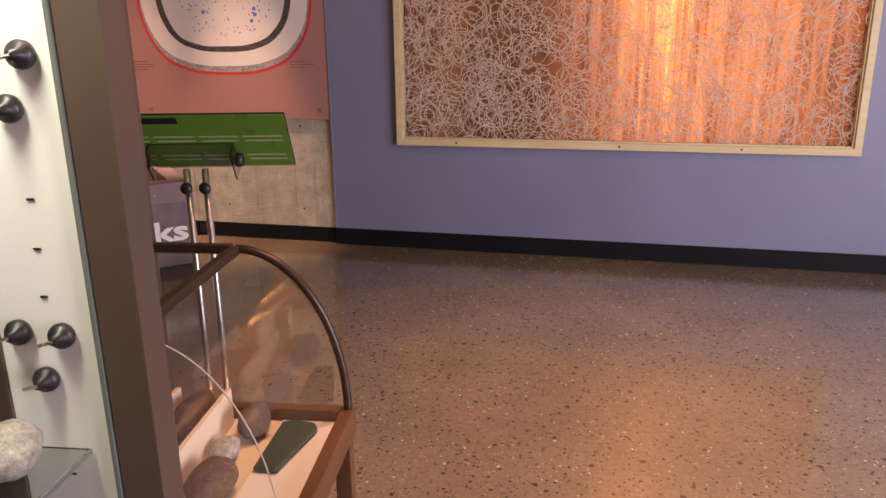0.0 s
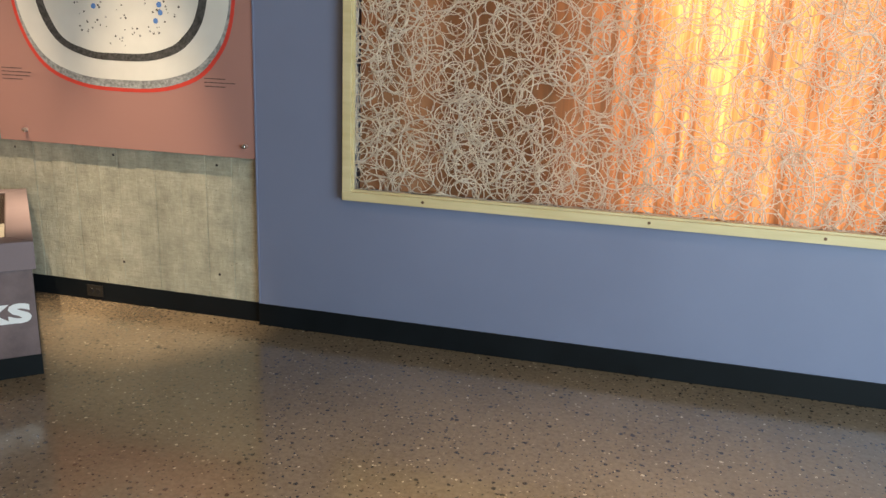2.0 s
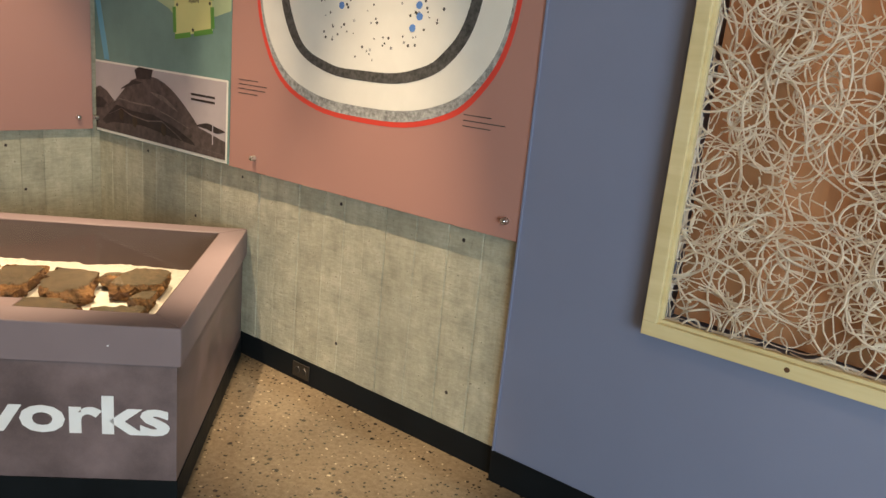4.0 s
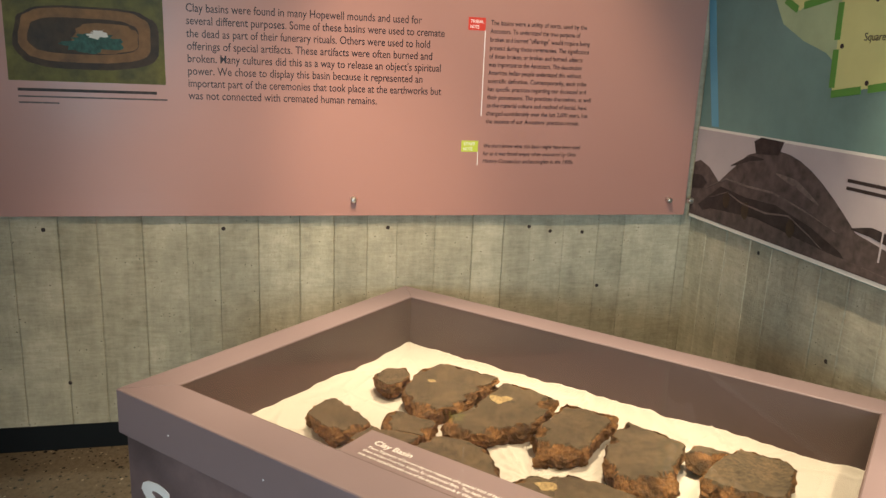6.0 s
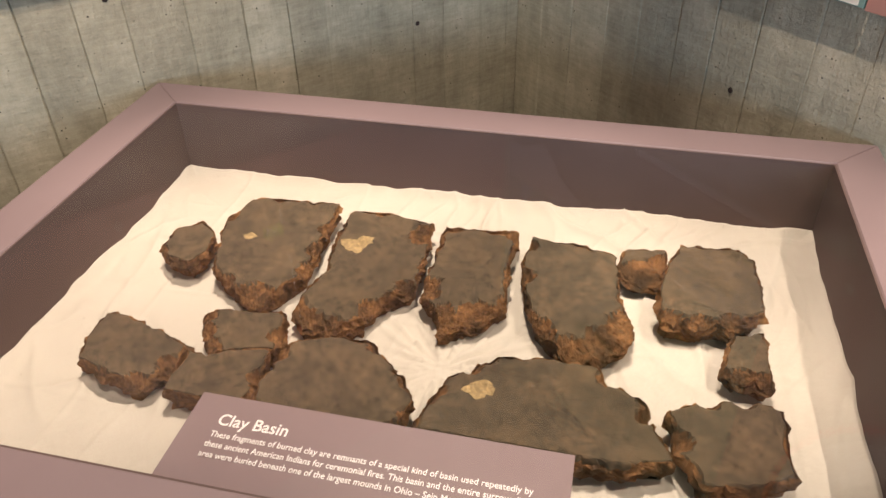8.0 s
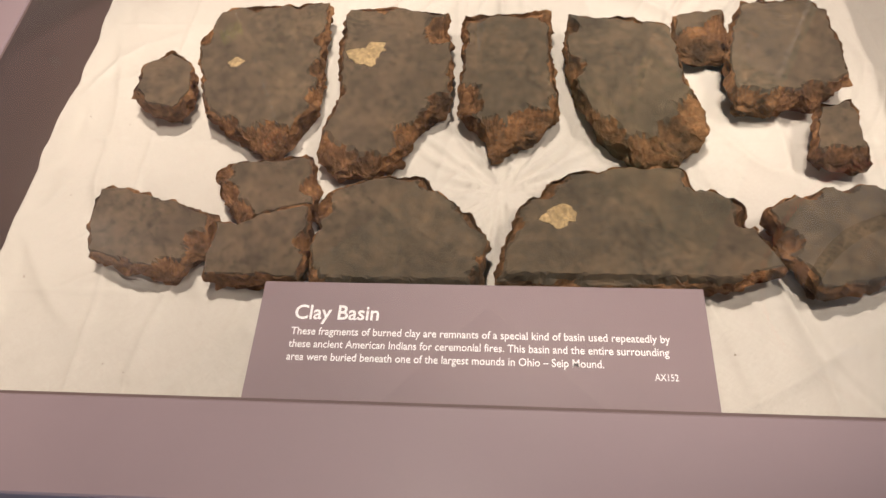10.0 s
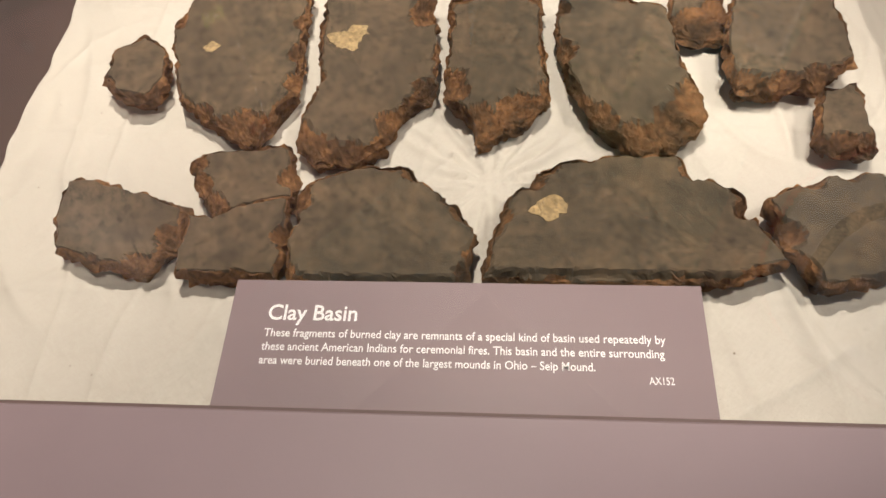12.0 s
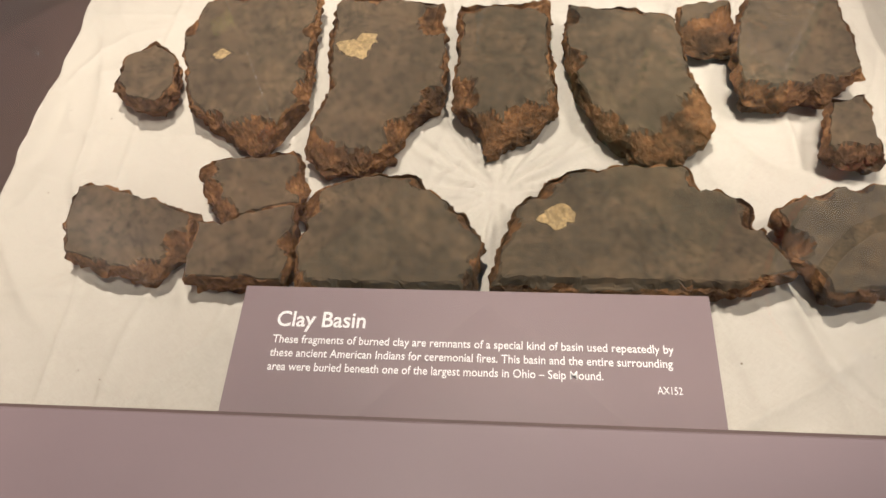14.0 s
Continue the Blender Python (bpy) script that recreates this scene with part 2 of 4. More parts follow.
def backlit_mat():
    """The lit sheet of the fibre screen: emission painted like warm lamps seen through hanging strips."""
    m, nt, b = shader("emissive_backlit_sheet", 0.8, 0, 0.1)
    v = place(nt)
    sx = node(nt, "ShaderNodeSeparateXYZ", {0: v})
    x, z = sx.outputs[0], sx.outputs[2]
    streak = noise_of(nt, place(nt, (1, 1, 0.035)), 26, 5, 0.65)
    wide = noise_of(nt, place(nt, (1, 1, 0.05)), 5, 3, 0.5)
    nt.links.new(ramp(nt, wide, [(0.3, (0.17, 0.085, 0.042)), (0.7, (0.33, 0.18, 0.10))]), b.inputs["Base Color"])

    def hill(src, mid, wide_by):
        d = node(nt, "ShaderNodeMath", {0: src, 1: mid}, operation="SUBTRACT").outputs[0]
        q = node(nt, "ShaderNodeMath", {0: d, 1: wide_by}, operation="DIVIDE").outputs[0]
        q2 = node(nt, "ShaderNodeMath", {0: q, 1: q}, operation="MULTIPLY").outputs[0]
        return node(nt, "ShaderNodeMath", {0: 2.718, 1: node(nt, "ShaderNodeMath", {0: q2, 1: -1.0}, operation="MULTIPLY").outputs[0]}, operation="POWER").outputs[0]

    def op(how, a, c):
        return node(nt, "ShaderNodeMath", {0: a, 1: c}, operation=how).outputs[0]

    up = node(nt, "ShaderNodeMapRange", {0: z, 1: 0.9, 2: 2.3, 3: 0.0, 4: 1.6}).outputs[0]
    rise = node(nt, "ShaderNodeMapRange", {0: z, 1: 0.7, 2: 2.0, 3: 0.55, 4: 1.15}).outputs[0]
    # two upright glows and a halo painted into the emission, no lamps behind
    tube = op("ADD", hill(x, GLOW_X[0], 0.055), op("MULTIPLY", hill(x, GLOW_X[1], 0.07), 1.1))
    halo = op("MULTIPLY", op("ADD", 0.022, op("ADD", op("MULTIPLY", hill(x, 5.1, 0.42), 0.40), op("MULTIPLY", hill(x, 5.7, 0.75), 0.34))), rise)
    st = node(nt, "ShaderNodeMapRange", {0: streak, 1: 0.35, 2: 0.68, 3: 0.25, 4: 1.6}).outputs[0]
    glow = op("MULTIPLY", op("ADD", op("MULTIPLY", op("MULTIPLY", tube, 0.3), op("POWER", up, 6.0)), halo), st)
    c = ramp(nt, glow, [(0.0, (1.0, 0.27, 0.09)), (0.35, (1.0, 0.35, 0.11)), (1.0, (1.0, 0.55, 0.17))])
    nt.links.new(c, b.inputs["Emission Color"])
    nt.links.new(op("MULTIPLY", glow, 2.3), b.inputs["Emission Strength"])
    return m


def fibre_mat():
    m = bpy.data.materials.new("white_paper_fibre")
    m.use_nodes = True
    nt = m.node_tree
    nt.nodes.clear()
    out = node(nt, "ShaderNodeOutputMaterial")
    c = ramp(nt, noise_of(nt, place(nt), 9, 4), [(0.3, (0.78, 0.71, 0.62)), (0.7, (0.90, 0.84, 0.75))])
    d = node(nt, "ShaderNodeBsdfDiffuse", {0: c})
    t = node(nt, "ShaderNodeBsdfTranslucent", {0: c})
    x = node(nt, "ShaderNodeMixShader", {0: 0.55, 1: d.outputs[0], 2: t.outputs[0]})
    nt.links.new(x.outputs[0], out.inputs[0])
    return m


GLOW_X = (4.95, 5.24)
CONCRETE, FLOOR = concrete_mat(), floor_mat()
PURPLE = painted("violet_grey_wall_paint", (0.172, 0.197, 0.297), 0.45, 0.05, 1.6, 500, 0.0004)
RUBBER = painted("black_rubber_base", (0.005, 0.007, 0.009), 0.6, 0.25, 6, spec=0.15)
PLASTER = painted("pale_grey_plaster", (0.42, 0.40, 0.38), 0.8, 0.08, 2)
CEIL = painted("dark_ceiling_paint", (0.10, 0.10, 0.10), 0.9, 0.1, 2)
MAUVE = painted("mauve_laminate", (0.212, 0.163, 0.176), 0.5, 0.05, 4, 600, 0.0002, spec=0.22)
# brownish mauve, darkened further to carry the shade inside the well
LINER = painted("shade_darkened_mauve_liner", (0.11, 0.078, 0.074), 0.6, 0.08, 5, 400, 0.0003, spec=0.2)
MAUVE_FRONT = painted("mottled_mauve_print", (0.15, 0.107, 0.112), 0.5, 0.4, 5, 200, 0.0003)
PINK = painted("terracotta_pink_print", (0.385, 0.20, 0.175), 0.45, 0.015, 1.2, 500, 0.0001, 0.1)
PINK.node_tree.nodes["Principled BSDF"].inputs["Coat Weight"].default_value = 0.22
PINK.node_tree.nodes["Principled BSDF"].inputs["Coat Roughness"].default_value = 0.22
TEAL = painted("dusty_teal_print", (0.15, 0.25, 0.235), 0.5, 0.18, 4, 300, 0.0001, 0.1, spec=0.22)
SAGE = painted("pale_sage_print", (0.36, 0.44, 0.27), 0.5, 0.15, 6, spec=0.22)
RIVER = painted("river_blue_print", (0.13, 0.33, 0.46), 0.5, 0.1, 6, spec=0.22)
YELLOW = painted("pale_yellow_print", (0.58, 0.57, 0.26), 0.5, 0.06, 6, spec=0.22)
LEAF = painted("leaf_green_print", (0.10, 0.27, 0.055), 0.5, 0.12, 6, spec=0.22)
RED = painted("red_print", (0.62, 0.06, 0.045), 0.5, 0.06, 6, spec=0.22)
LIME = painted("lime_print", (0.50, 0.60, 0.09), 0.5, 0.06, 6, spec=0.22)
INK = painted("dark_ink", (0.02, 0.012, 0.02), 0.4, 0.1, 6)
CHALK = painted("white_lettering", (0.78, 0.78, 0.80), 0.5, 0.05, 8)
PAPER = painted("warm_white_print", (0.70, 0.68, 0.64), 0.5, 0.06, 5, spec=0.22)
HATCH = painted("hatched_grey_print", (0.30, 0.30, 0.30), 0.5, 0.6, 70, 260, 0.0001, spec=0.22)
CHARCOAL = painted("charcoal_print", (0.075, 0.072, 0.07), 0.5, 0.6, 60, spec=0.22)
BLUE = painted("blue_dot_print", (0.10, 0.22, 0.52), 0.5, 0.1, 6, spec=0.22)
STEEL = painted("satin_steel", (0.62, 0.62, 0.60), 0.28, 0.05, 20, 600, 0.0001, 0.1, 0.5, 1.0)
ALU = painted("brushed_aluminium", (0.66, 0.65, 0.63), 0.35, 0.06, 30, 600, 0.0001, 0.2, 0.5, 1.0)
BLACK = painted("black_plastic", (0.015, 0.015, 0.016), 0.35, 0.2, 20)
PINE = wood_mat("pale_pine", (0.52, 0.42, 0.22), (0.68, 0.58, 0.36), (0.1, 1, 1), 0.5, 24)
WALNUT = wood_mat("dark_stained_oak", (0.018, 0.010, 0.006), (0.05, 0.027, 0.015), (1, 0.1, 1), 0.35)
REDWOOD = wood_mat("reddish_oak", (0.07, 0.03, 0.014), (0.17, 0.075, 0.034), (1, 0.1, 1), 0.4)
TAUPE = painted("taupe_painted_wood", (0.085, 0.055, 0.042), 0.45, 0.12, 4)
WHITE = painted("white_melamine", (0.80, 0.82, 0.80), 0.35, 0.03, 3)
LINEN = linen_mat()
CLAY = clay_mat("burnt_clay_face", [(0.30, (0.056, 0.046, 0.033)), (0.48, (0.085, 0.068, 0.046)), (0.62, (0.122, 0.091, 0.058)), (0.76, (0.18, 0.112, 0.062))], 60, 0.0009, (0.21, 0.105, 0.052))
BREAK = clay_mat("burnt_clay_break", [(0.32, (0.040, 0.028, 0.018)), (0.45, (0.135, 0.080, 0.040)), (0.57, (0.28, 0.148, 0.064)), (0.72, (0.43, 0.25, 0.115))], 90, 0.006)
OCHRE = clay_mat("ochre_stain", [(0.3, (0.26, 0.19, 0.095)), (0.7, (0.40, 0.31, 0.17))], 80, 0.001)
STONE = clay_mat("brown_fieldstone", [(0.3, (0.10, 0.06, 0.04)), (0.7, (0.22, 0.14, 0.09))], 70, 0.002)
CELT = painted("dark_green_stone", (0.035, 0.055, 0.038), 0.4, 0.25, 20)
GREYSTONE = clay_mat("pale_grey_stone", [(0.3, (0.26, 0.25, 0.22)), (0.7, (0.42, 0.40, 0.36))], 60, 0.002)
CREAM = painted("cream_foam_board", (0.74, 0.60, 0.44), 0.7, 0.05, 6)
GLASS = clear_mat("clear_glass")
THIN = thin_glass_mat()
LID = thin_glass_mat("anti_glare_lid_glass", 0.03, (0.995, 0.995, 0.99, 1))
GREEN_GLASS = clear_mat("green_edged_glass", (0.78, 0.9, 0.84))
GREEN_EDGE = painted("glass_edge_green", (0.13, 0.155, 0.145), 0.15, 0.1, 10)
ACRYLIC = clear_mat("clear_acrylic", (0.93, 0.93, 0.92), 0.02)
FIBRE = fibre_mat()
BACKLIT = backlit_mat()
GRASS_P = painted("grass_print", (0.10, 0.095, 0.03), 0.5, 0.5, 14, spec=0.22)
EARTH_P = painted("earth_print", (0.19, 0.10, 0.045), 0.5, 0.4, 14, spec=0.22)
DARK_P = painted("dark_earth_print", (0.045, 0.03, 0.02), 0.5, 0.5, 20, spec=0.22)
TURQ_P = painted("turquoise_print", (0.025, 0.085, 0.07), 0.5, 0.5, 60, spec=0.22)
SKY_P = painted("pale_sky_print", (0.42, 0.37, 0.39), 0.5, 0.08, 5, spec=0.22)
MOUND_P = painted("mound_print", (0.085, 0.064, 0.062), 0.5, 0.55, 24, spec=0.22)
SHADE_P = painted("dark_photo_print", (0.035, 0.026, 0.026), 0.5, 0.6, 26, spec=0.22)


# ---- mesh helpers ----
def link_mesh(name, bm, material, smooth=False):
    me = bpy.data.meshes.new(name)
    bm.to_mesh(me)
    bm.free()
    for m in (material if isinstance(material, (list, tuple)) else [material]):
        me.materials.append(m)
    if smooth:
        for p in me.polygons:
            p.use_smooth = True
    return new(name, me)


def part(name, bm, material, parent, label="", smooth=False):
    ob = link_mesh(name, bm, material, smooth)
    ob.parent = parent
    return tagged(ob, label)


def empty(name, m, label, category, group="", kind=""):
    ob = new(name)
    ob.empty_display_size = 0.1
    ob.matrix_world = m
    return tagged(ob, label, category, group, kind)


def box(lo, hi, bevel=0.0, bm=None):
    """A box from corner to corner; bevel rounds its edges."""
    own = bmesh.new()
    bmesh.ops.create_cube(own, size=1)
    lo, hi = Vector(lo), Vector(hi)
    for v in own.verts:
        v.co = (lo + hi) / 2 + Vector([c * d for c, d in zip(v.co, hi - lo)])
    if bevel:
        bmesh.ops.bevel(own, geom=own.edges[:], offset=bevel, segments=2, affect="EDGES", profile=0.6)
    if bm is None:
        return own
    me = bpy.data.meshes.new("piece")
    own.to_mesh(me)
    own.free()
    bm.from_mesh(me)
    bpy.data.meshes.remove(me)
    return bm


def prism(pts, low, high, bevel=0.0):
    """An upright prism on a flat outline."""
    bm = bmesh.new()
    f = bm.faces.new([bm.verts.new((x, y, low)) for x, y in pts])
    ext = bmesh.ops.extrude_face_region(bm, geom=[f])
    for g in ext["geom"]:
        if isinstance(g, bmesh.types.BMVert):
            g.co.z = high
    bmesh.ops.recalc_face_normals(bm, faces=bm.faces[:])
    if bevel:
        bmesh.ops.bevel(bm, geom=bm.edges[:], offset=bevel, segments=1, affect="EDGES")
    return bm


def tube(points, radius, sides=8, bm=None):
    bm = bm or bmesh.new()
    pts = [Vector(p) for p in points]
    rings = []
    for i, p in enumerate(pts):
        d = (pts[min(i + 1, len(pts) - 1)] - pts[max(i - 1, 0)]).normalized()
        a = d.orthogonal().normalized() if not rings else (rings[-1][1] - d * rings[-1][1].dot(d)).normalized()
        b = d.cross(a)
        rings.append(([bm.verts.new(p + radius * (math.cos(t) * a + math.sin(t) * b)) for t in [2 * math.pi * k / sides for k in range(sides)]], a))
    for (r0, _), (r1, _) in zip(rings, rings[1:]):
        for k in range(sides):
            bm.faces.new((r0[k], r0[(k + 1) % sides], r1[(k + 1) % sides], r1[k]))
    bm.faces.new(rings[0][0][::-1])
    bm.faces.new(rings[-1][0])
    return bm


def lathe(profile, sides=16):
    """A turned shape about z from (radius, height) pairs."""
    bm = bmesh.new()
    rings = [[bm.verts.new((r * math.cos(2 * math.pi * k / sides), r * math.sin(2 * math.pi * k / sides), z)) for k in range(sides)] for r, z in profile]
    for a, b in zip(rings, rings[1:]):
        for k in range(sides):
            bm.faces.new((a[k], a[(k + 1) % sides], b[(k + 1) % sides], b[k]))
    bm.faces.new(rings[0][::-1])
    bm.faces.new(rings[-1])
    return bm


def moved(bm, m):
    bm.transform(m)
    return bm


def lettering(name, words, size, material, m, parent, width=None, slant=0.0, depth=0.0006, bold=0.0):
    """Raised letters in the built-in font; m puts their baseline; width fits the line."""
    cu = bpy.data.curves.new(name, "FONT")
    cu.body, cu.size, cu.extrude, cu.shear, cu.offset, cu.resolution_u = words, size, depth, slant, bold, 3
    tmp = new(name, cu)
    me = bpy.data.meshes.new_from_object(tmp.evaluated_get(bpy.context.evaluated_depsgraph_get()))
    bpy.data.objects.remove(tmp)
    bpy.data.curves.remove(cu)
    if width and me.vertices:
        far = max(v.co.x for v in me.vertices)
        me.transform(Matrix.Diagonal((width / far, 1, 1, 1)))
    me.transform(m)
    me.materials.clear()
    me.materials.append(material)
    ob = new(name, me)
    ob.parent = parent
    return ob


def flat_shape(name, pts, material, m, parent, layer=1, label=""):
    """A thin printed area in the plane of m, each layer a little proud of the one below."""
    return part(name, moved(prism(pts, 0.0, 0.0008 * layer), m), material, parent, label)


def rect(x0, y0, x1, y1):
    return [(x0, y0), (x1, y0), (x1, y1), (x0, y1)]


def oval(cx, cy, rx, ry, n=2.6, count=72, wob=0.0):
    pts = []
    for k in range(count):
        a = 2 * math.pi * k / count
        c, s_ = math.cos(a), math.sin(a)
        w = 1 + wob * noise.noise(Vector((3 * c, 3 * s_, cx + rx)))
        pts.append((cx + w * rx * math.copysign(abs(c) ** (2 / n), c), cy + w * ry * math.copysign(abs(s_) ** (2 / n), s_)))
    return pts


def clip_top(pts, top):
    return [(x, min(y, top)) for x, y in pts]


# ---- the shell of the hall ----
HIGH = 4.2
tagged(link_mesh("floor", box((-0.3, -8.0, -0.15), (9.0, 0.3, 0.0)), FLOOR), "polished concrete floor with dark and pale aggregate", "floor", kind="structure")
tagged(link_mesh("ceiling", box((-0.3, -8.0, HIGH), (9.0, 0.3, HIGH + 0.15)), CEIL), "dark painted flat ceiling", "ceiling", kind="structure")
west = tagged(link_mesh("wall_west", box((-0.3, -8.0, 0.0), (-0.012, 0.3, HIGH)), CONCRETE), "board-marked grey concrete wall with form-tie holes", "wall", kind="structure")
north = tagged(link_mesh("wall_north", box((-0.012, 0.012, 0.0), (2.868, 0.3, HIGH)), CONCRETE), "board-marked grey concrete wall beside the violet wall", "wall", kind="structure")
bm = bmesh.new()
MX0, MX1, MZ0, MZ1 = 3.37, 6.36, 0.766, 2.45
HX0, HX1, HZ0, HZ1 = MX0 + 0.02, MX1 - 0.02, MZ0 + 0.02, MZ1 - 0.02
front, back = [[[bm.verts.new((x, y, z)) for x, z in loop] for loop in (((2.868, 0), (9.0, 0), (9.0, HIGH), (2.868, HIGH)), ((HX0, HZ0), (HX1, HZ0), (HX1, HZ1), (HX0, HZ1)))] for y in (-0.035, 0.14)]
for k in range(4):
    n = (k + 1) % 4
    bm.faces.new((front[0][k], front[0][n], front[1][n], front[1][k]))
    bm.faces.new((back[0][n], back[0][k], back[1][k], back[1][n]))
    bm.faces.new((front[0][n], front[0][k], back[0][k], back[0][n]))
    bm.faces.new((front[1][k], front[1][n], back[1][n], back[1][k]))
bmesh.ops.recalc_face_normals(bm, faces=bm.faces[:])
tagged(link_mesh("wall_violet", bm, PURPLE), "smooth violet-grey painted wall with an opening for the screen", "wall", kind="structure")
tagged(link_mesh("wall_behind", box((2.868, 0.1405, 0), (9.0, 0.3, HIGH)), PLASTER), "plain wall behind the lit screen", "wall", kind="structure")
tagged(link_mesh("wall_south", box((-0.3, -8.2, 0), (9.0, -8.0, HIGH)), PLASTER), "plain pale plaster wall", "wall", kind="structure")
bm = bmesh.new()
for lo, hi in (((8.8, -8.0, 0), (9.0, -6.0, HIGH)), ((8.8, -2.6, 0), (9.0, -0.035, HIGH)), ((8.8, -6.0, 0), (9.0, -2.6, 0.35)), ((8.8, -6.0, 2.7), (9.0, -2.6, HIGH))):
    box(lo, hi, bm=bm)
tagged(link_mesh("wall_east", bm, PLASTER), "plain pale wall round a wide window", "wall", kind="structure")


def base_strip(name, lo, hi, label):
    tagged(link_mesh(name, box(lo, hi, 0.003), RUBBER), label, "baseboard", kind="structure")


base_strip("baseboard_west", (-0.012, -8.0, 0.0), (0.004, 0.0, 0.105), "black rubber base under the concrete wall")
base_strip("baseboard_north", (0.005, -0.006, 0.0), (2.866, 0.012, 0.115), "black rubber base under the concrete wall")
base_strip("baseboard_violet", (2.86, -0.043, 0.0), (8.8, -0.035, 0.125), "dark rubber base along the violet wall")
bm = box((2.861, -0.042, 0.125), (2.868, 0.01, HIGH))
tagged(link_mesh("trim_violet", bm, PURPLE), "narrow violet end strip of the wall", "trim", kind="structure")


# ---- pictures and texts on the corner panels ----
def bolt(parent, m):
    part("bolt", moved(lathe([(0.013, 0), (0.013, 0.004), (0.011, 0.022), (0.0095, 0.024)], 14), m), STEEL, parent, "satin steel standoff bolt", True)


WEST_AT, NORTH_AT = pose(0.030, 0, 0, 90, 0, 90), pose(0, -0.034, 0, 90, 0, 0)
panel_w = empty("wall_panel", pose(0, -1.6, 0), "terracotta-pink printed text panel bolted to the concrete", "wall panel")
panel_w.matrix_world = Matrix.Identity(4)
part("board", box((0.022, -3.9, 0.94), (0.030, -0.055, 2.45), 0.001), PINK, panel_w)
for y in (-2.85, -1.492, -0.14):
    bolt(panel_w, pose(0.030, y, 1.005, 0, 90, 0))
TEXT = """Clay basins were found in many Hopewell mounds and used for
several different purposes. Some of these basins were used to cremate
the dead as part of their funerary rituals. Others were used to hold
offerings of special artifacts. These artifacts were often burned and
broken. Many cultures did this as a way to release an object's spiritual
power. We chose to display this basin because it represented an
important part of the ceremonies that took place at the earthworks but
was not connected with cremated human remains.""".split("\n")
WIDTHS = (0.85, 0.94, 0.885, 0.895, 0.93, 0.86, 0.935, 0.685)
for i, (line, w) in enumerate(zip(TEXT, WIDTHS)):
    lettering("text_line", line, 0.041, INK, WEST_AT @ pose(-2.092, 1.677 - 0.0435 * i, 0), panel_w, w, 0, 0.0006, 0.0003)
NOTE = """The basins were a utility of sorts, used by the
Ancestors. To understand the true purpose of
broken and burned "offerings" would require being
present during those ceremonies. The significance
of those broken, or broken and burned, objects
was important to the Ancestors. The descendant
American Indian people understand this without
scientific definition. Contemporarily, each tribe
has specific practices regarding our deceased and
their possessions. The practices themselves, as well
as the material culture and method of burial, have
changed considerably over the last 2,000 years, but
the essence of our Ancestors' practices remain.""".split("\n")
for i, line in enumerate(NOTE):
    lettering("text_line", line, 0.026, INK, WEST_AT @ pose(-0.971, 1.687 - 0.0313 * i, 0), panel_w, 0.43 * len(line) / 51, 0, 0.0006, 0.0002)
for i, line in enumerate(("We don't know what this basin might have been used", "for as it was found empty when excavated by Ohio", "History Connection archaeologists in the 1920s.")):
    lettering("text_line", line, 0.024, INK, WEST_AT @ pose(-0.977, 1.215 - 0.0305 * i, 0), panel_w, 0.415 * len(line) / 50, 0.2, 0.0006, 0.0002)
flat_shape("red_tag", rect(-1.06, 1.664, -0.992, 1.712), RED, WEST_AT, panel_w, 1, "red note tag")
flat_shape("lime_tag", rect(-1.066, 1.198, -0.998, 1.242), LIME, WEST_AT, panel_w, 1, "lime note tag")
for words, z in (("TRIBAL", 1.691), ("NOTE", 1.671)):
    lettering("tag_text", words, 0.018, CHALK, WEST_AT @ pose(-1.053, z, 0.0008), panel_w, 0.009 * len(words))
for words, z in (("STAFF", 1.223), ("NOTE", 1.203)):
    lettering("tag_text", words, 0.018, CHALK, WEST_AT @ pose(-1.058, z, 0.0008), panel_w, 0.0095 * len(words))
flat_shape("rule", rect(-0.993, 1.34, -0.990, 1.664), CHALK, WEST_AT, panel_w)
flat_shape("rule", rect(-0.999, 1.145, -0.996, 1.198), CHALK, WEST_AT, panel_w)
# picture of a basin in grass
flat_shape("picture", rect(-2.681, 1.42, -2.168, 1.72), GRASS_P, WEST_AT, panel_w, 1, "colour picture of a clay basin in grass")
flat_shape("picture_shade", oval(-2.42, 1.57, 0.235, 0.105, 3.4, 48, 0.05), DARK_P, WEST_AT, panel_w, 2)
flat_shape("picture_rim", oval(-2.425, 1.578, 0.212, 0.09, 3.6, 48, 0.05), EARTH_P, WEST_AT, panel_w, 3)
flat_shape("picture_hollow", oval(-2.43, 1.576, 0.178, 0.06, 3.6, 48, 0.05), DARK_P, WEST_AT, panel_w, 4)
flat_shape("picture_floor", oval(-2.36, 1.572, 0.105, 0.05, 3.0, 40, 0.15), EARTH_P, WEST_AT, panel_w, 5)
flat_shape("picture_pieces", oval(-2.40, 1.556, 0.09, 0.03, 2.4, 40, 0.6), TURQ_P, WEST_AT, panel_w, 6)
flat_shape("picture_pieces", oval(-2.385, 1.585, 0.03, 0.013, 2.2, 24, 0.8), PAPER, WEST_AT, panel_w, 7)
for i, (w, h) in enumerate(((0.455, 0.010), (0.49, 0.0055), (0.13, 0.0055))):
    flat_shape("caption_bar", rect(-2.655, 1.385 - 0.021 * i, -2.655 + w, 1.385 - 0.021 * i + h), SHADE_P if i == 0 else MOUND_P, WEST_AT, panel_w)

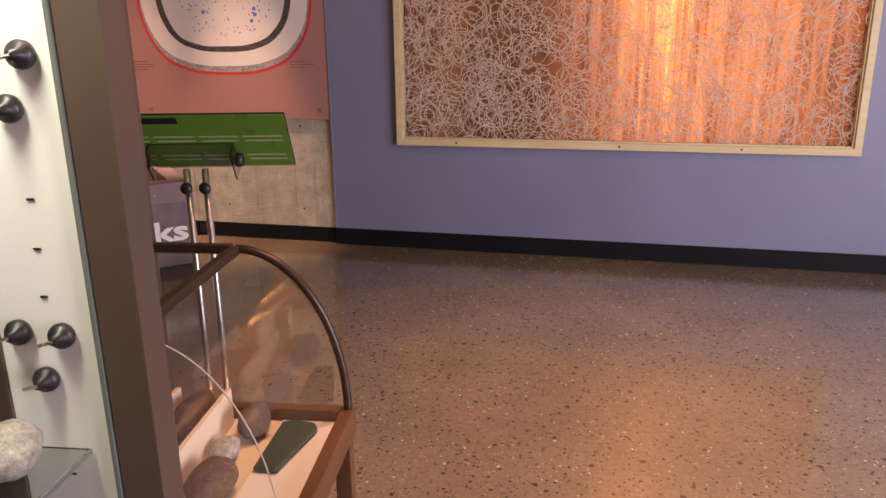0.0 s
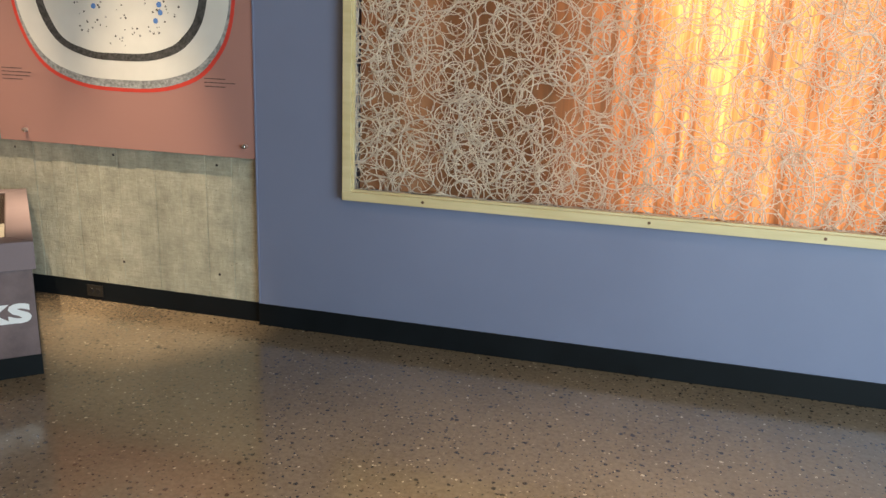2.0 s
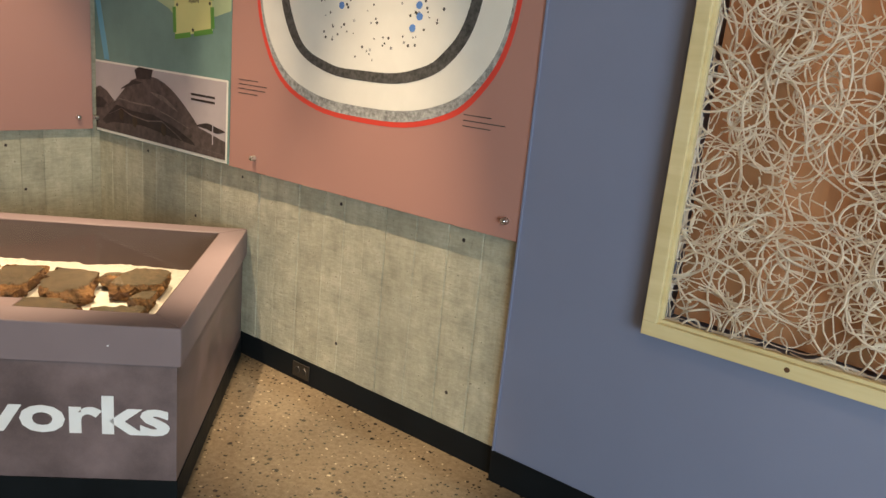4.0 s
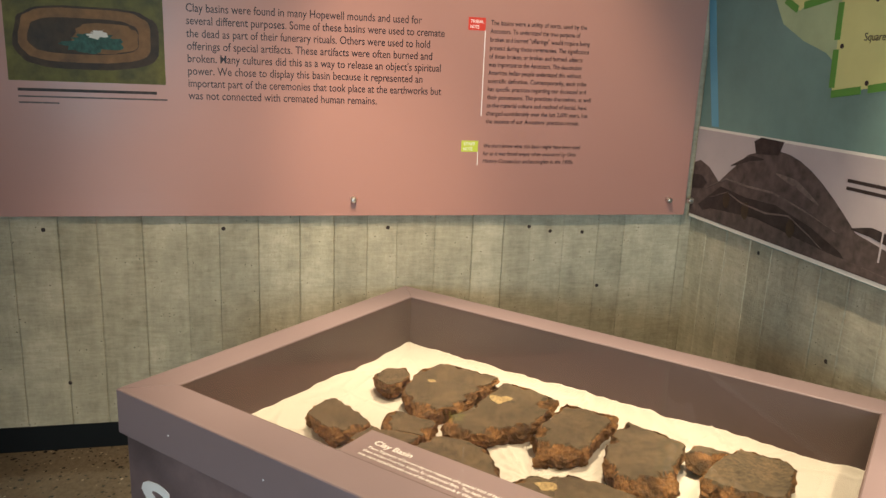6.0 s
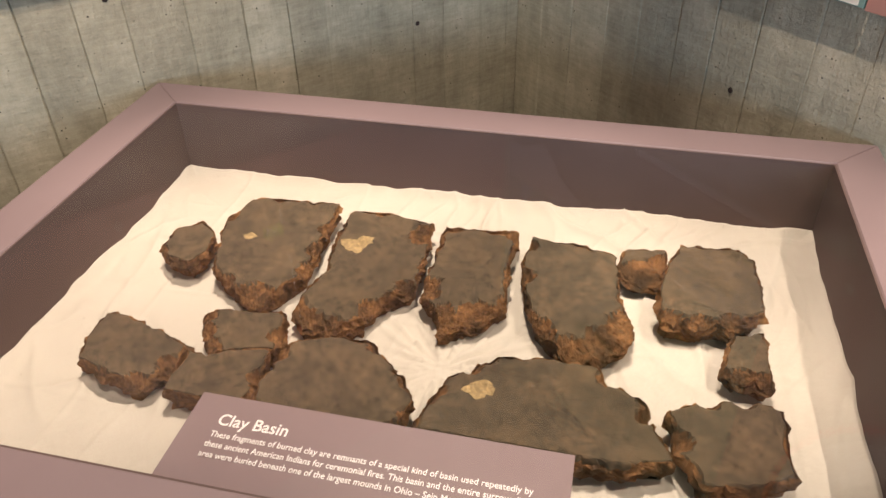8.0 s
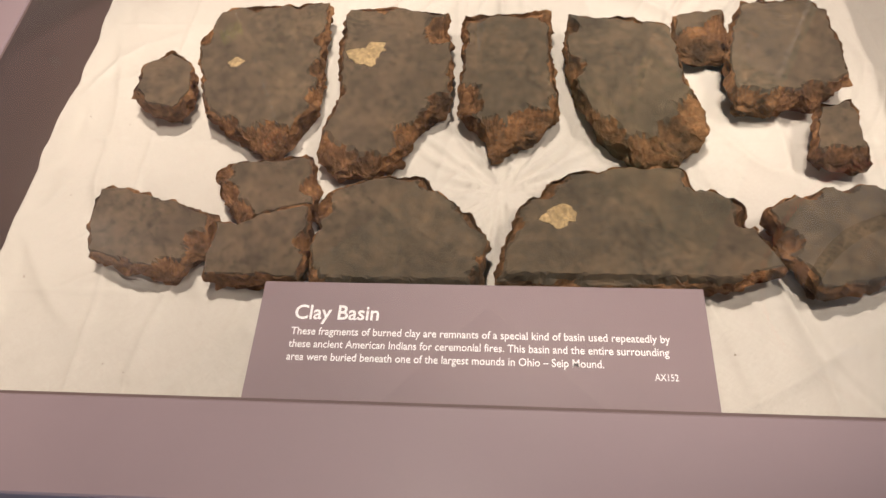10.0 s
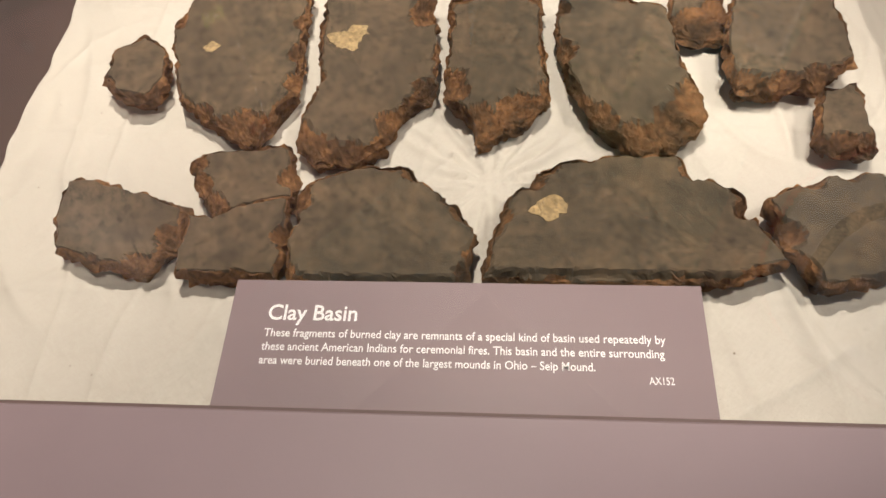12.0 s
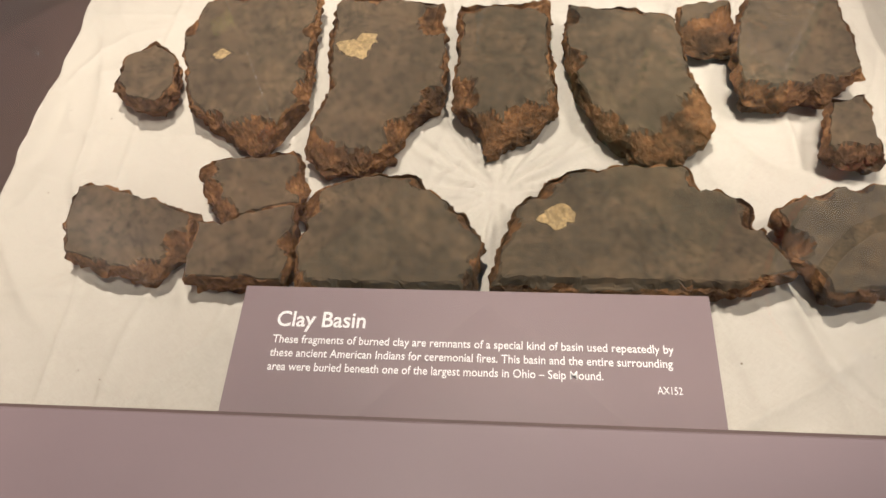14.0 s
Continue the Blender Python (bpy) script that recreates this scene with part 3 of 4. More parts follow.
panel_t = empty("wall_panel", Matrix.Identity(4), "teal printed map panel with a mound photograph", "wall panel")
part("board", box((0.036, -0.034, 0.933), (1.232, -0.026, 2.45), 0.001), TEAL, panel_t)
flat_shape("woodland", [(0.42, 2.3), (0.40, 1.86), (0.50, 1.72), (0.62, 1.66), (0.74, 1.62), (0.80, 1.58), (1.0, 1.57), (1.228, 1.63), (1.228, 2.3)], SAGE, NORTH_AT, panel_t, 1)
flat_shape("river", [(0.035 + 0.05 * math.sin(z * 2.2) + (1.85 - z) * 0.16 + w, z) for w, zs in ((0.0, [1.33 + 0.09 * k for k in range(12)]), (0.05, [2.32 - 0.09 * k for k in range(12)])) for z in zs], RIVER, NORTH_AT, panel_t, 1)
flat_shape("field", [(0.795, 1.492), (1.092, 1.535), (1.078, 1.80), (0.778, 1.785)], YELLOW, NORTH_AT, panel_t, 2)
flat_shape("field", [(0.50, 1.80), (0.58, 1.76), (0.62, 1.785), (0.79, 1.795), (1.02, 1.83), (1.02, 2.2), (0.45, 2.15)], YELLOW, NORTH_AT, panel_t, 3)


def dash(x0, z0, x1, z1, w=0.012):
    d = Vector((x1 - x0, z1 - z0)).normalized() * w
    flat_shape("earth_bank", [(x0 - d.y, z0 + d.x), (x0 + d.y, z0 - d.x), (x1 + d.y, z1 - d.x), (x1 - d.y, z1 + d.x)], LEAF, NORTH_AT, panel_t, 4)


for a in ((0.795, 1.49, 0.92, 1.508), (0.95, 1.512, 1.092, 1.534), (1.094, 1.545, 1.088, 1.64), (1.085, 1.67, 1.079, 1.79), (0.793, 1.51, 0.786, 1.63), (0.784, 1.66, 0.779, 1.775), (0.50, 1.80, 0.57, 1.765), (0.60, 1.775, 0.76, 1.80), (0.82, 1.80, 1.0, 1.83)):
    dash(*a)
lettering("map_word", "Square", 0.035, INK, NORTH_AT @ pose(0.90, 1.655, 0.0018), panel_t, 0.085)
for x, z in ((0.81, 1.64), (0.94, 1.53), (1.07, 1.655), (0.93, 1.775)):
    flat_shape("map_mark", oval(x, z, 0.008, 0.008, 2, 10), SHADE_P, NORTH_AT, panel_t, 3)
# photograph of a mound
flat_shape("photograph", rect(0.036, 0.936, 1.218, 1.322), PAPER, NORTH_AT, panel_t, 1, "old brown photograph of an earth mound")
flat_shape("photo_sky", rect(0.036, 0.95, 1.206, 1.312), SKY_P, NORTH_AT, panel_t, 2)
hill = [(0.036, 0.95), (1.206, 0.95), (1.206, 1.035), (1.08, 1.06), (1.0, 1.075)]
hill += [(1.0 - 0.06 * k, 1.075 + 0.205 * math.sin(min(1, k / 7) * math.pi / 2)) for k in range(1, 9)]
hill += [(0.40, 1.245), (0.30, 1.17), (0.23, 1.115), (0.15, 1.165), (0.08, 1.185), (0.036, 1.17)]
flat_shape("photo_mound", hill, MOUND_P, NORTH_AT, panel_t, 3)
flat_shape("photo_tree", [(0.45, 1.255), (0.58, 1.265), (0.60, 1.315), (0.47, 1.318), (0.43, 1.30)], SHADE_P, NORTH_AT, panel_t, 4)
flat_shape("photo_tree", [(0.036, 1.06), (0.12, 1.07), (0.15, 1.10), (0.10, 1.125), (0.036, 1.12)], SHADE_P, NORTH_AT, panel_t, 4)
flat_shape("photo_spoil", [(0.10, 1.0), (0.25, 1.10), (0.42, 1.085), (0.60, 1.09), (0.80, 1.05), (0.95, 1.0), (1.0, 0.955), (0.2, 0.955)], SHADE_P, NORTH_AT, panel_t, 4)
flat_shape("photo_spoil", [(0.06, 0.955), (0.20, 1.0), (0.5, 1.02), (0.85, 0.99), (1.2, 0.97), (1.2, 0.952), (0.06, 0.952)], MOUND_P, NORTH_AT, panel_t, 5)
for x, z in ((0.30, 1.055), (0.43, 1.035), (0.70, 1.025)):
    flat_shape("photo_pit", oval(x, z, 0.022, 0.032, 2.4, 16, 0.2), DARK_P, NORTH_AT, panel_t, 6)


def photo_ridge(points, wide, material, layer):
    """A thin curved line of earth in the photograph, tapering at both ends."""
    pts = [Vector(p) for p in points]
    fine_ = [pts[k].lerp(pts[k + 1], f / 5) for k in range(len(pts) - 1) for f in range(5)] + [pts[-1]]
    half = [wide * math.sin(math.pi * (k + 0.6) / (len(fine_) + 0.2)) for k in range(len(fine_))]
    flat_shape("photo_ridge", [(p.x, p.y + h) for p, h in zip(fine_, half)] + [(p.x, p.y - h) for p, h in zip(fine_[::-1], half[::-1])], material, NORTH_AT, panel_t, layer)


PHOTO_EARTH = painted("pale_earth_print", (0.15, 0.118, 0.112), 0.5, 0.5, 40, spec=0.22)
photo_ridge([(0.14, 1.075), (0.28, 1.135), (0.42, 1.128), (0.58, 1.13), (0.75, 1.10), (0.92, 1.06)], 0.004, PHOTO_EARTH, 6)
photo_ridge([(0.17, 1.04), (0.30, 1.085), (0.40, 1.06), (0.55, 1.05), (0.68, 1.065), (0.80, 1.02), (0.88, 0.985)], 0.003, PHOTO_EARTH, 6)
photo_ridge([(0.98, 1.085), (1.06, 1.092), (1.14, 1.08), (1.2, 1.082)], 0.016, SHADE_P, 4)
photo_ridge([(0.30, 1.19), (0.42, 1.235), (0.50, 1.24)], 0.010, SHADE_P, 4)
photo_ridge([(0.58, 1.20), (0.70, 1.18), (0.82, 1.13)], 0.012, PHOTO_EARTH, 4)
flat_shape("photo_pole", rect(1.105, 1.01, 1.111, 1.115), SKY_P, NORTH_AT, panel_t, 5)
for i in range(2):
    flat_shape("caption_bar", rect(0.93, 1.225 - 0.024 * i, 1.12, 1.236 - 0.024 * i), SHADE_P, NORTH_AT, panel_t, 3)
bolt(panel_t, pose(0.052, -0.034, 1.005, 90, 0, 0))

panel_p = empty("wall_panel", Matrix.Identity(4), "terracotta-pink printed panel with an oval site plan", "wall panel")
part("board", box((1.236, -0.034, 0.93), (2.860, -0.026, 2.45), 0.001), PINK, panel_p)
CX, CZ = 2.085, 1.88
for name, rx, rz, m_, layer in (("red_ring", 0.684, 0.640, RED, 1), ("hatched_bank", 0.664, 0.620, HATCH, 2), ("white_band", 0.652, 0.578, PAPER, 3), ("dark_ring", 0.530, 0.478, CHARCOAL, 4), ("plan_ground", 0.482, 0.442, PAPER, 5)):
    flat_shape(name, clip_top(oval(CX, CZ, rx, rz, 2.7, 88, 0.012 if name != "plan_ground" else 0.03), 2.40), m_, NORTH_AT, panel_p, layer)
rnd = random.Random(4)
for k in range(230):
    a, r = rnd.uniform(0, 6.283), math.sqrt(rnd.random())
    x, z, q = CX + 0.43 * r * math.cos(a), CZ + 0.40 * r * math.sin(a), rnd.uniform(0.003, 0.0075)
    t = rnd.uniform(0, 3)
    flat_shape("plan_mark", [(x + q * math.cos(t + 1.57 * j), z + q * math.sin(t + 1.57 * j)) for j in range(4)], CHARCOAL if k % 4 else HATCH, NORTH_AT, panel_p, 6)
for x, z in ((1.932, 1.683), (2.330, 1.70), (2.335, 1.66), (2.305, 1.618)):
    flat_shape("blue_dot", oval(x, z, 0.014, 0.014, 2, 16, 0.1), BLUE, NORTH_AT, panel_p, 7)
for x0, x1, n in ((1.293, 1.50, 4), (2.573, 2.765, 3)):
    for i in range(n):
        flat_shape("caption_bar", rect(x0, 1.335 - 0.02 * i, x1 - (0.07 if i in (0, n - 1) else 0.01 * i), 1.339 - 0.02 * i), MOUND_P, NORTH_AT, panel_p, 1)
for x in (1.42, 2.80):
    bolt(panel_p, pose(x, -0.034, 0.995, 90, 0, 0))

# ---- backlit fibre screen ----
screen = empty("fibre_screen", Matrix.Identity(4), "backlit screen of tangled white fibres in a pale pine frame", "light screen")
F = 0.045
for name, lo, hi in (("frame_rail", (MX0, -0.09, MZ0), (MX1, -0.036, MZ0 + F)), ("frame_rail", (MX0, -0.09, MZ1 - F), (MX1, -0.036, MZ1)), ("frame_stile", (MX0, -0.09, MZ0 + F), (MX0 + F, -0.036, MZ1 - F)), ("frame_stile", (MX1 - F, -0.09, MZ0 + F), (MX1, -0.036, MZ1 - F))):
    part(name, box(lo, hi, 0.003), PINE, screen)
for name, lo, hi in (("inner_bead", (MX0 + F, -0.075, MZ0 + F), (MX1 - F, -0.055, MZ0 + F + 0.012)), ("inner_bead", (MX0 + F, -0.075, MZ0 + F + 0.012), (MX0 + F + 0.012, -0.055, MZ1 - F)), ("inner_bead", (MX1 - F - 0.012, -0.075, MZ0 + F + 0.012), (MX1 - F, -0.055, MZ1 - F))):
    part(name, box(lo, hi, 0.002), PINE, screen)
for x in (3.80, 4.9, 5.66):
    part("knot", moved(lathe([(0.008, 0), (0.005, 0.001)], 10), pose(x, -0.090, MZ0 + 0.025, 90)), REDWOOD, screen)
part("emissive_backlit_sheet", box((MX0 + F, 0.05, MZ0 + F), (MX1 - F, 0.056, MZ1 - F)), BACKLIT, screen, "streaked sheet with the warm backlight painted as its own glow")
rnd = random.Random(11)
verts, faces = [], []


def strand(points, r):
    first = len(verts)
    for i, p in enumerate(points):
        q = points[min(i + 1, len(points) - 1)]
        o = points[max(i - 1, 0)]
        dx, dz = q[0] - o[0], q[2] - o[2]
        l = math.hypot(dx, dz) or 1
        nx, nz = -dz / l * r, dx / l * r
        verts.extend(((p[0] + nx, p[1], p[2] + nz), (p[0], p[1] - r * 0.9, p[2]), (p[0] - nx, p[1], p[2] - nz)))
    for i in range(len(points) - 1):
        a = first + 3 * i
        faces.extend(((a, a + 1, a + 4, a + 3), (a + 1, a + 2, a + 5, a + 4)))


def bounded(x, z):
    return min(max(x, MX0 + F + 0.004), MX1 - F - 0.004), min(max(z, MZ0 + F + 0.004), MZ1 - F - 0.004)


for k in range(2100):
    cx, cz = rnd.uniform(MX0, MX1), rnd.uniform(MZ0, MZ1 - 0.1)
    y = rnd.uniform(-0.055, 0.0)
    r0, squash, turn0 = rnd.choice((0.05, 0.07, 0.09, 0.12)) * rnd.uniform(0.8, 1.15), rnd.uniform(0.7, 1.0), rnd.uniform(0, 3.14)
    start, sweep = rnd.uniform(0, 6.283), rnd.uniform(2.0, 6.2)
    n = max(6, int(sweep * 4.2))
    drift = (rnd.uniform(-0.04, 0.04), rnd.uniform(-0.04, 0.04))
    pts = []
    for i in range(n + 1):
        a, f = start + sweep * i / n, i / n
        rr = r0 * (1 + 0.18 * math.sin(2 * a + k))
        u, w = rr * math.cos(a), rr * squash * math.sin(a)
        x, z = bounded(cx + u * math.cos(turn0) - w * math.sin(turn0) + drift[0] * f, cz + u * math.sin(turn0) + w * math.cos(turn0) + drift[1] * f)
        pts.append((x, y + 0.012 * math.sin(3 * a + k), z))
    strand(pts, rnd.choice((0.0015, 0.0021, 0.0028, 0.0034)))
# knots of fibres that burst from one point
for k in range(110):
    cx, cz, y = rnd.uniform(MX0, MX1), rnd.uniform(MZ0, MZ1 - 0.1), rnd.uniform(-0.05, -0.01)
    for j in range(rnd.randint(6, 11)):
        a, l, bend = rnd.uniform(0, 6.283), rnd.uniform(0.03, 0.09), rnd.uniform(-1.2, 1.2)
        pts = []
        for i in range(7):
            f = i / 6
            x, z = bounded(cx + l * f * math.cos(a + bend * f), cz + l * f * math.sin(a + bend * f))
            pts.append((x, y + 0.01 * f * math.sin(j), z))
        strand(pts, rnd.choice((0.0011, 0.0015, 0.0019)))
me = bpy.data.meshes.new("fibre_web")
me.from_pydata(verts, [], faces)
me.materials.append(FIBRE)
web = new("fibre_web", me)
web.parent = screen
tagged(web, "tangled white paper fibres", kind="stuff")

# ---- the low case in the corner ----
CASE = pose(1.133, -1.116, 0, 0, 0, 43.4)
HL, HW, TOP, RIM, WELL = 0.920, 0.655, 0.643, 0.108, 0.43
case = empty("display_case", CASE, "low mauve display case with a sunken glazed top", "display case")
IL, IW, FRONT = HL - RIM, HW - 0.105, -0.533
for pts in ([(-HL, -HW), (HL, -HW), (IL, FRONT), (-IL, FRONT)], [(HL, -HW), (HL, HW), (IL, IW), (IL, FRONT)], [(HL, HW), (-HL, HW), (-IL, IW), (IL, IW)], [(-HL, HW), (-HL, -HW), (-IL, FRONT), (-IL, IW)]):
    part("rim_board", prism(pts, 0.513, TOP, 0.0025), MAUVE, case)
B = 0.016
for lo, hi in (((-HL + B, -HW + B, 0.1), (HL - B, -HW + B + 0.02, 0.513)), ((-HL + B, HW - B - 0.02, 0.1), (HL - B, HW - B, 0.513)), ((-HL + B, -HW + B + 0.02, 0.1), (-HL + B + 0.02, HW - B - 0.02, 0.513)), ((HL - B - 0.02, -HW + B + 0.02, 0.1), (HL - B, HW - B - 0.02, 0.513))):
    part("side_panel", box(lo, hi, 0.001), MAUVE_FRONT, case)
part("plinth", box((-HL + 0.012, -HW + 0.012, 0.0), (HL - 0.012, HW - 0.012, 0.1), 0.002), RUBBER, case, "black recessed plinth")
# well sides, their shade put into the darker liner colour
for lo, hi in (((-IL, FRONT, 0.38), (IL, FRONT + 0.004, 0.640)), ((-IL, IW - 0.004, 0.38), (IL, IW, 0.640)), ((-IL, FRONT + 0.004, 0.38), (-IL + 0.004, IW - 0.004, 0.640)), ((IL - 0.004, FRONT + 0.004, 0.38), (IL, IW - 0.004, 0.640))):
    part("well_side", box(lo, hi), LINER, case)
part("well_floor", box((-IL, FRONT, 0.36), (IL, IW, 0.3795)), MAUVE, case)
pane = part("glass_pane", box((-IL + 0.001, FRONT + 0.001, 0.630), (IL - 0.001, IW - 0.001, 0.636)), LID, case, "clear glass lid")
pane.visible_shadow = False
lettering("front_lettering", "Seip", 0.182, CHALK, pose(-0.855, -HW + B, 0.268, 90, 0, 0), case, 0.485, 0, 0.0015, 0.005)
lettering("front_lettering", "Earthworks", 0.182, CHALK, pose(-0.322, -HW + B, 0.268, 90, 0, 0), case, 1.205, 0, 0.0015, 0.005)
for k in range(5):
    part("screw_cap", moved(lathe([(0.003, 0), (0.002, 0.001)], 8), pose(-0.7 + 0.35 * k, -HW, 0.575, 90)), CHALK, case)

# ---- linen in the well ----
NX, NY = 330, 222
bm = bmesh.new()
gx, gy = np.meshgrid(np.linspace(-IL + 0.006, IL - 0.006, NX + 1), np.linspace(FRONT + 0.006, IW - 0.006, NY + 1))


def folds(x, y, seed, turn0, long_, short, sharp):
    """Fold lines along one way of the cloth, bent by a slow wander; 1 on a crest, 0 between."""
    p = Vector((x, y, seed))
    bend = turn0 + 0.9 * noise.noise(p * 1.7)
    x, y = x + 0.05 * noise.noise(p * 2.6), y + 0.05 * noise.noise(p * 2.6 + Vector((9, 4, 2)))
    u, w = x * math.cos(bend) + y * math.sin(bend), -x * math.sin(bend) + y * math.cos(bend)
    crest = 1 - abs(noise.noise(Vector((u * long_, w * short, seed * 3.7))))
    here = max(0.0, min(1.0, 0.35 + 1.5 * noise.noise(Vector((x * 3.1, y * 3.1, seed + 20)))))
    return here * crest ** sharp


def star(x, y):
    """Creases pulled towards the gap between the two rows of fragments."""
    dx, dy = x - 0.05, y + 0.06
    far = math.hypot(dx, dy * 1.4)
    a = math.atan2(dy, dx)
    ray = 1 - abs(noise.noise(Vector((math.cos(a) * 4.2, math.sin(a) * 4.2, far * 2.5))))
    return ray ** 7 * max(0.0, 1 - far / 0.34) * min(1.0, far / 0.06)


def crease(x):
    """Sharp lines left by folding the cloth into squares."""
    d = abs((x + 0.62) % 0.33 - 0.165)
    return math.exp(-(0.165 - d) / 0.004)


grid = []
for j in range(NY + 1):
    row = []
    for i in range(NX + 1):
        x, y = float(gx[j, i]), float(gy[j, i])
        p = Vector((x, y, 0))
        soft_ = 0.005 * noise.noise(p * 4.2) + 0.0018 * noise.noise(p * 13)
        edge = min(IL - abs(x), IW - y, y - FRONT)
        keep = 0.5 + 0.5 * min(1.0, edge / 0.05)
        curl = max(0.0, 1 - edge / 0.05) ** 2 * (0.026 + 0.016 * noise.noise(p * 7) + 0.008 * noise.noise(p * 23))
        row.append(bm.verts.new((x, y, WELL + 0.004 + curl + keep * (soft_ + 0.016 * folds(x, y, 1, 0.7, 1.6, 6.5, 7) + 0.014 * folds(x, y, 2, 2.2, 1.8, 7.5, 8) + 0.008 * folds(x, y, 3, 1.4, 3.5, 14.0, 7) + 0.020 * star(x, y) + 0.004 * crease(x) + 0.003 * crease(y + 0.31)))))
    grid.append(row)
for j in range(NY):
    for i in range(NX):
        bm.faces.new((grid[j][i], grid[j][i + 1], grid[j + 1][i + 1], grid[j + 1][i]))
cloth = link_mesh("cloth", bm, LINEN, True)
cloth.matrix_world = CASE
solid = cloth.modifiers.new("thickness", "SOLIDIFY")
solid.thickness, solid.offset = 0.03, -1
tagged(cloth, "creased off-white linen cloth lining the case", "cloth")


# ---- burnt clay fragments ----
LIE = WELL + 0.012


def fragment(pts, top, label, lean=0.006, step=0.006, seed=0, ledge=0.0, worn=()):
    """A slab of burnt clay: smooth dark face, crumbling broken sides. pts: outline of its face in the case's plan; worn: places (x, y, reach) where the face has crumbled away."""
    cx, cy = sum(p[0] for p in pts) / len(pts), sum(p[1] for p in pts) / len(pts)
    line = []
    for (x0, y0), (x1, y1) in zip(pts, pts[1:] + pts[:1]):
        n_ = max(1, int(math.hypot(x1 - x0, y1 - y0) / step))
        for i in range(n_):
            f = i / n_
            x, y = x0 + (x1 - x0) * f, y0 + (y1 - y0) * f
            p = Vector((x * 22, y * 22, seed * 3.1))
            q = Vector((x * 75, y * 75, seed * 3.1))
            line.append((x - cx + 0.006 * noise.noise(p) + 0.0042 * noise.noise(q), y - cy + 0.006 * noise.noise(p + Vector((7, 3, 1))) + 0.0042 * noise.noise(q + Vector((7, 3, 1)))))
    high = top - LIE + 0.004
    bm = bmesh.new()
    count = len(line)
    outs = []
    for i in range(count):
        (xa, ya), (xb, yb) = line[i - 2], line[(i + 2) % count]
        d = Vector((yb - ya, xa - xb))
        outs.append(d.normalized() if d.length else Vector((0, 0)))
    if sum(o.x * l[0] + o.y * l[1] for o, l in zip(outs, line)) < 0:
        outs = [-o for o in outs]
    foot = min(y for x, y in line)

    def crumbled(x, y):
        """0 on the sound face, up to 1 where it has gone."""
        most = 0.0
        for wx, wy, reach in worn:
            d = math.hypot(x + cx - wx, y + cy - wy) / reach
            d += 0.26 * noise.noise(Vector((x * 32, y * 32, seed))) + 0.08 * noise.noise(Vector((x * 80, y * 80, seed)))
            most = max(most, min(1.0, 1.55 * (1 - d)))
        return most

    def face_z(x, y):
        p = Vector((x * 9, y * 9, seed))
        drop = ledge * max(0, min(1, (foot + 0.018 - y) / 0.006)) if ledge else 0
        z = high + 0.0035 * noise.noise(p) + 0.0010 * noise.noise(p * 6) - drop
        c = crumbled(x, y)
        if c > 0:
            z -= 0.0035 + 0.020 * c + 0.006 * noise.noise(Vector((x * 70, y * 70, seed))) + 0.004 * noise.noise(Vector((x * 160, y * 160, seed)))
        return z

    rings = []
    LEVELS = ((0.0, -1.6), (0.1, -1.3), (0.22, -0.8), (0.34, -0.3), (0.46, 0.2), (0.58, 0.1), (0.7, 0.5), (0.82, 0.25), (0.92, 0.2), (0.98, 0.0))
    for f, grow in LEVELS:
        ring = []
        for (x, y), o in zip(line, outs):
            p = Vector((x * 45, y * 45, f * 5 + seed))
            w = grow * lean * (1.0 + 1.2 * noise.noise(Vector((x * 14, y * 14, seed)))) + 0.014 * noise.noise(p) * math.sin(min(1, f * 1.1 + 0.15) * 2.6) + 0.005 * noise.noise(Vector((x * 110, y * 110, f * 9 + seed))) - 0.006 * math.exp(-((f - 0.4 - 0.25 * noise.noise(Vector((x * 12, y * 12, seed)))) / 0.07) ** 2)
            low = min(high, face_z(x, y) + 0.001)
            ring.append(bm.verts.new((x + o.x * w, y + o.y * w, low * f + (0.003 * noise.noise(p * 1.3) if f else 0))))
        rings.append(ring)

    def chip(i):
        x, y = line[i]
        return noise.noise(Vector((x * 16, y * 16, seed * 2.3))) + 0.5 * noise.noise(Vector((x * 48, y * 48, seed * 1.7))) + 0.02

    chips = [chip(i) for i in range(count)]
    tops = []
    for s_, depth in ((1.0, 0.0), (0.975, 0.05), (0.945, 0.26), (0.91, 0.5), (0.87, 9), (0.83, 9), (0.78, 9), (0.73, 9), (0.67, 9), (0.6, 9), (0.5, 9), (0.38, 9), (0.2, 9)):
        ring = []
        for i, (x, y) in enumerate(line):
            s2 = s_ + (0.009 * noise.noise(Vector((x * 90, y * 90, seed))) if 0.6 < s_ < 1 else 0)
            z = face_z(x * s2, y * s2) - (0.003 if s_ == 1 else 0)
            if chips[i] > depth:
                z -= 0.003 + 0.009 * min(1, chips[i] - depth) + 0.004 * noise.noise(Vector((x * 120, y * 120, s_ * 40 + seed)))
            ring.append(bm.verts.new((x * s2, y * s2, max(0.008, z))))
        tops.append(ring)
    mid = bm.verts.new((0, 0, face_z(0, 0)))
    for k, (a, b) in enumerate(zip(rings + tops, (rings + tops)[1:])):
        for i in range(count):
            f = bm.faces.new((a[i], a[(i + 1) % count], b[(i + 1) % count], b[i]))
            broken = 0 if chips[i] < 0.05 else 1 if chips[i] < 0.26 else 2 if chips[i] < 0.5 else 3
            at = f.calc_center_median()
            f.material_index = 0 if k >= len(rings) + broken and crumbled(at.x, at.y) <= 0.02 else 1
    for i in range(count):
        f = bm.faces.new((tops[-1][i], tops[-1][(i + 1) % count], mid))
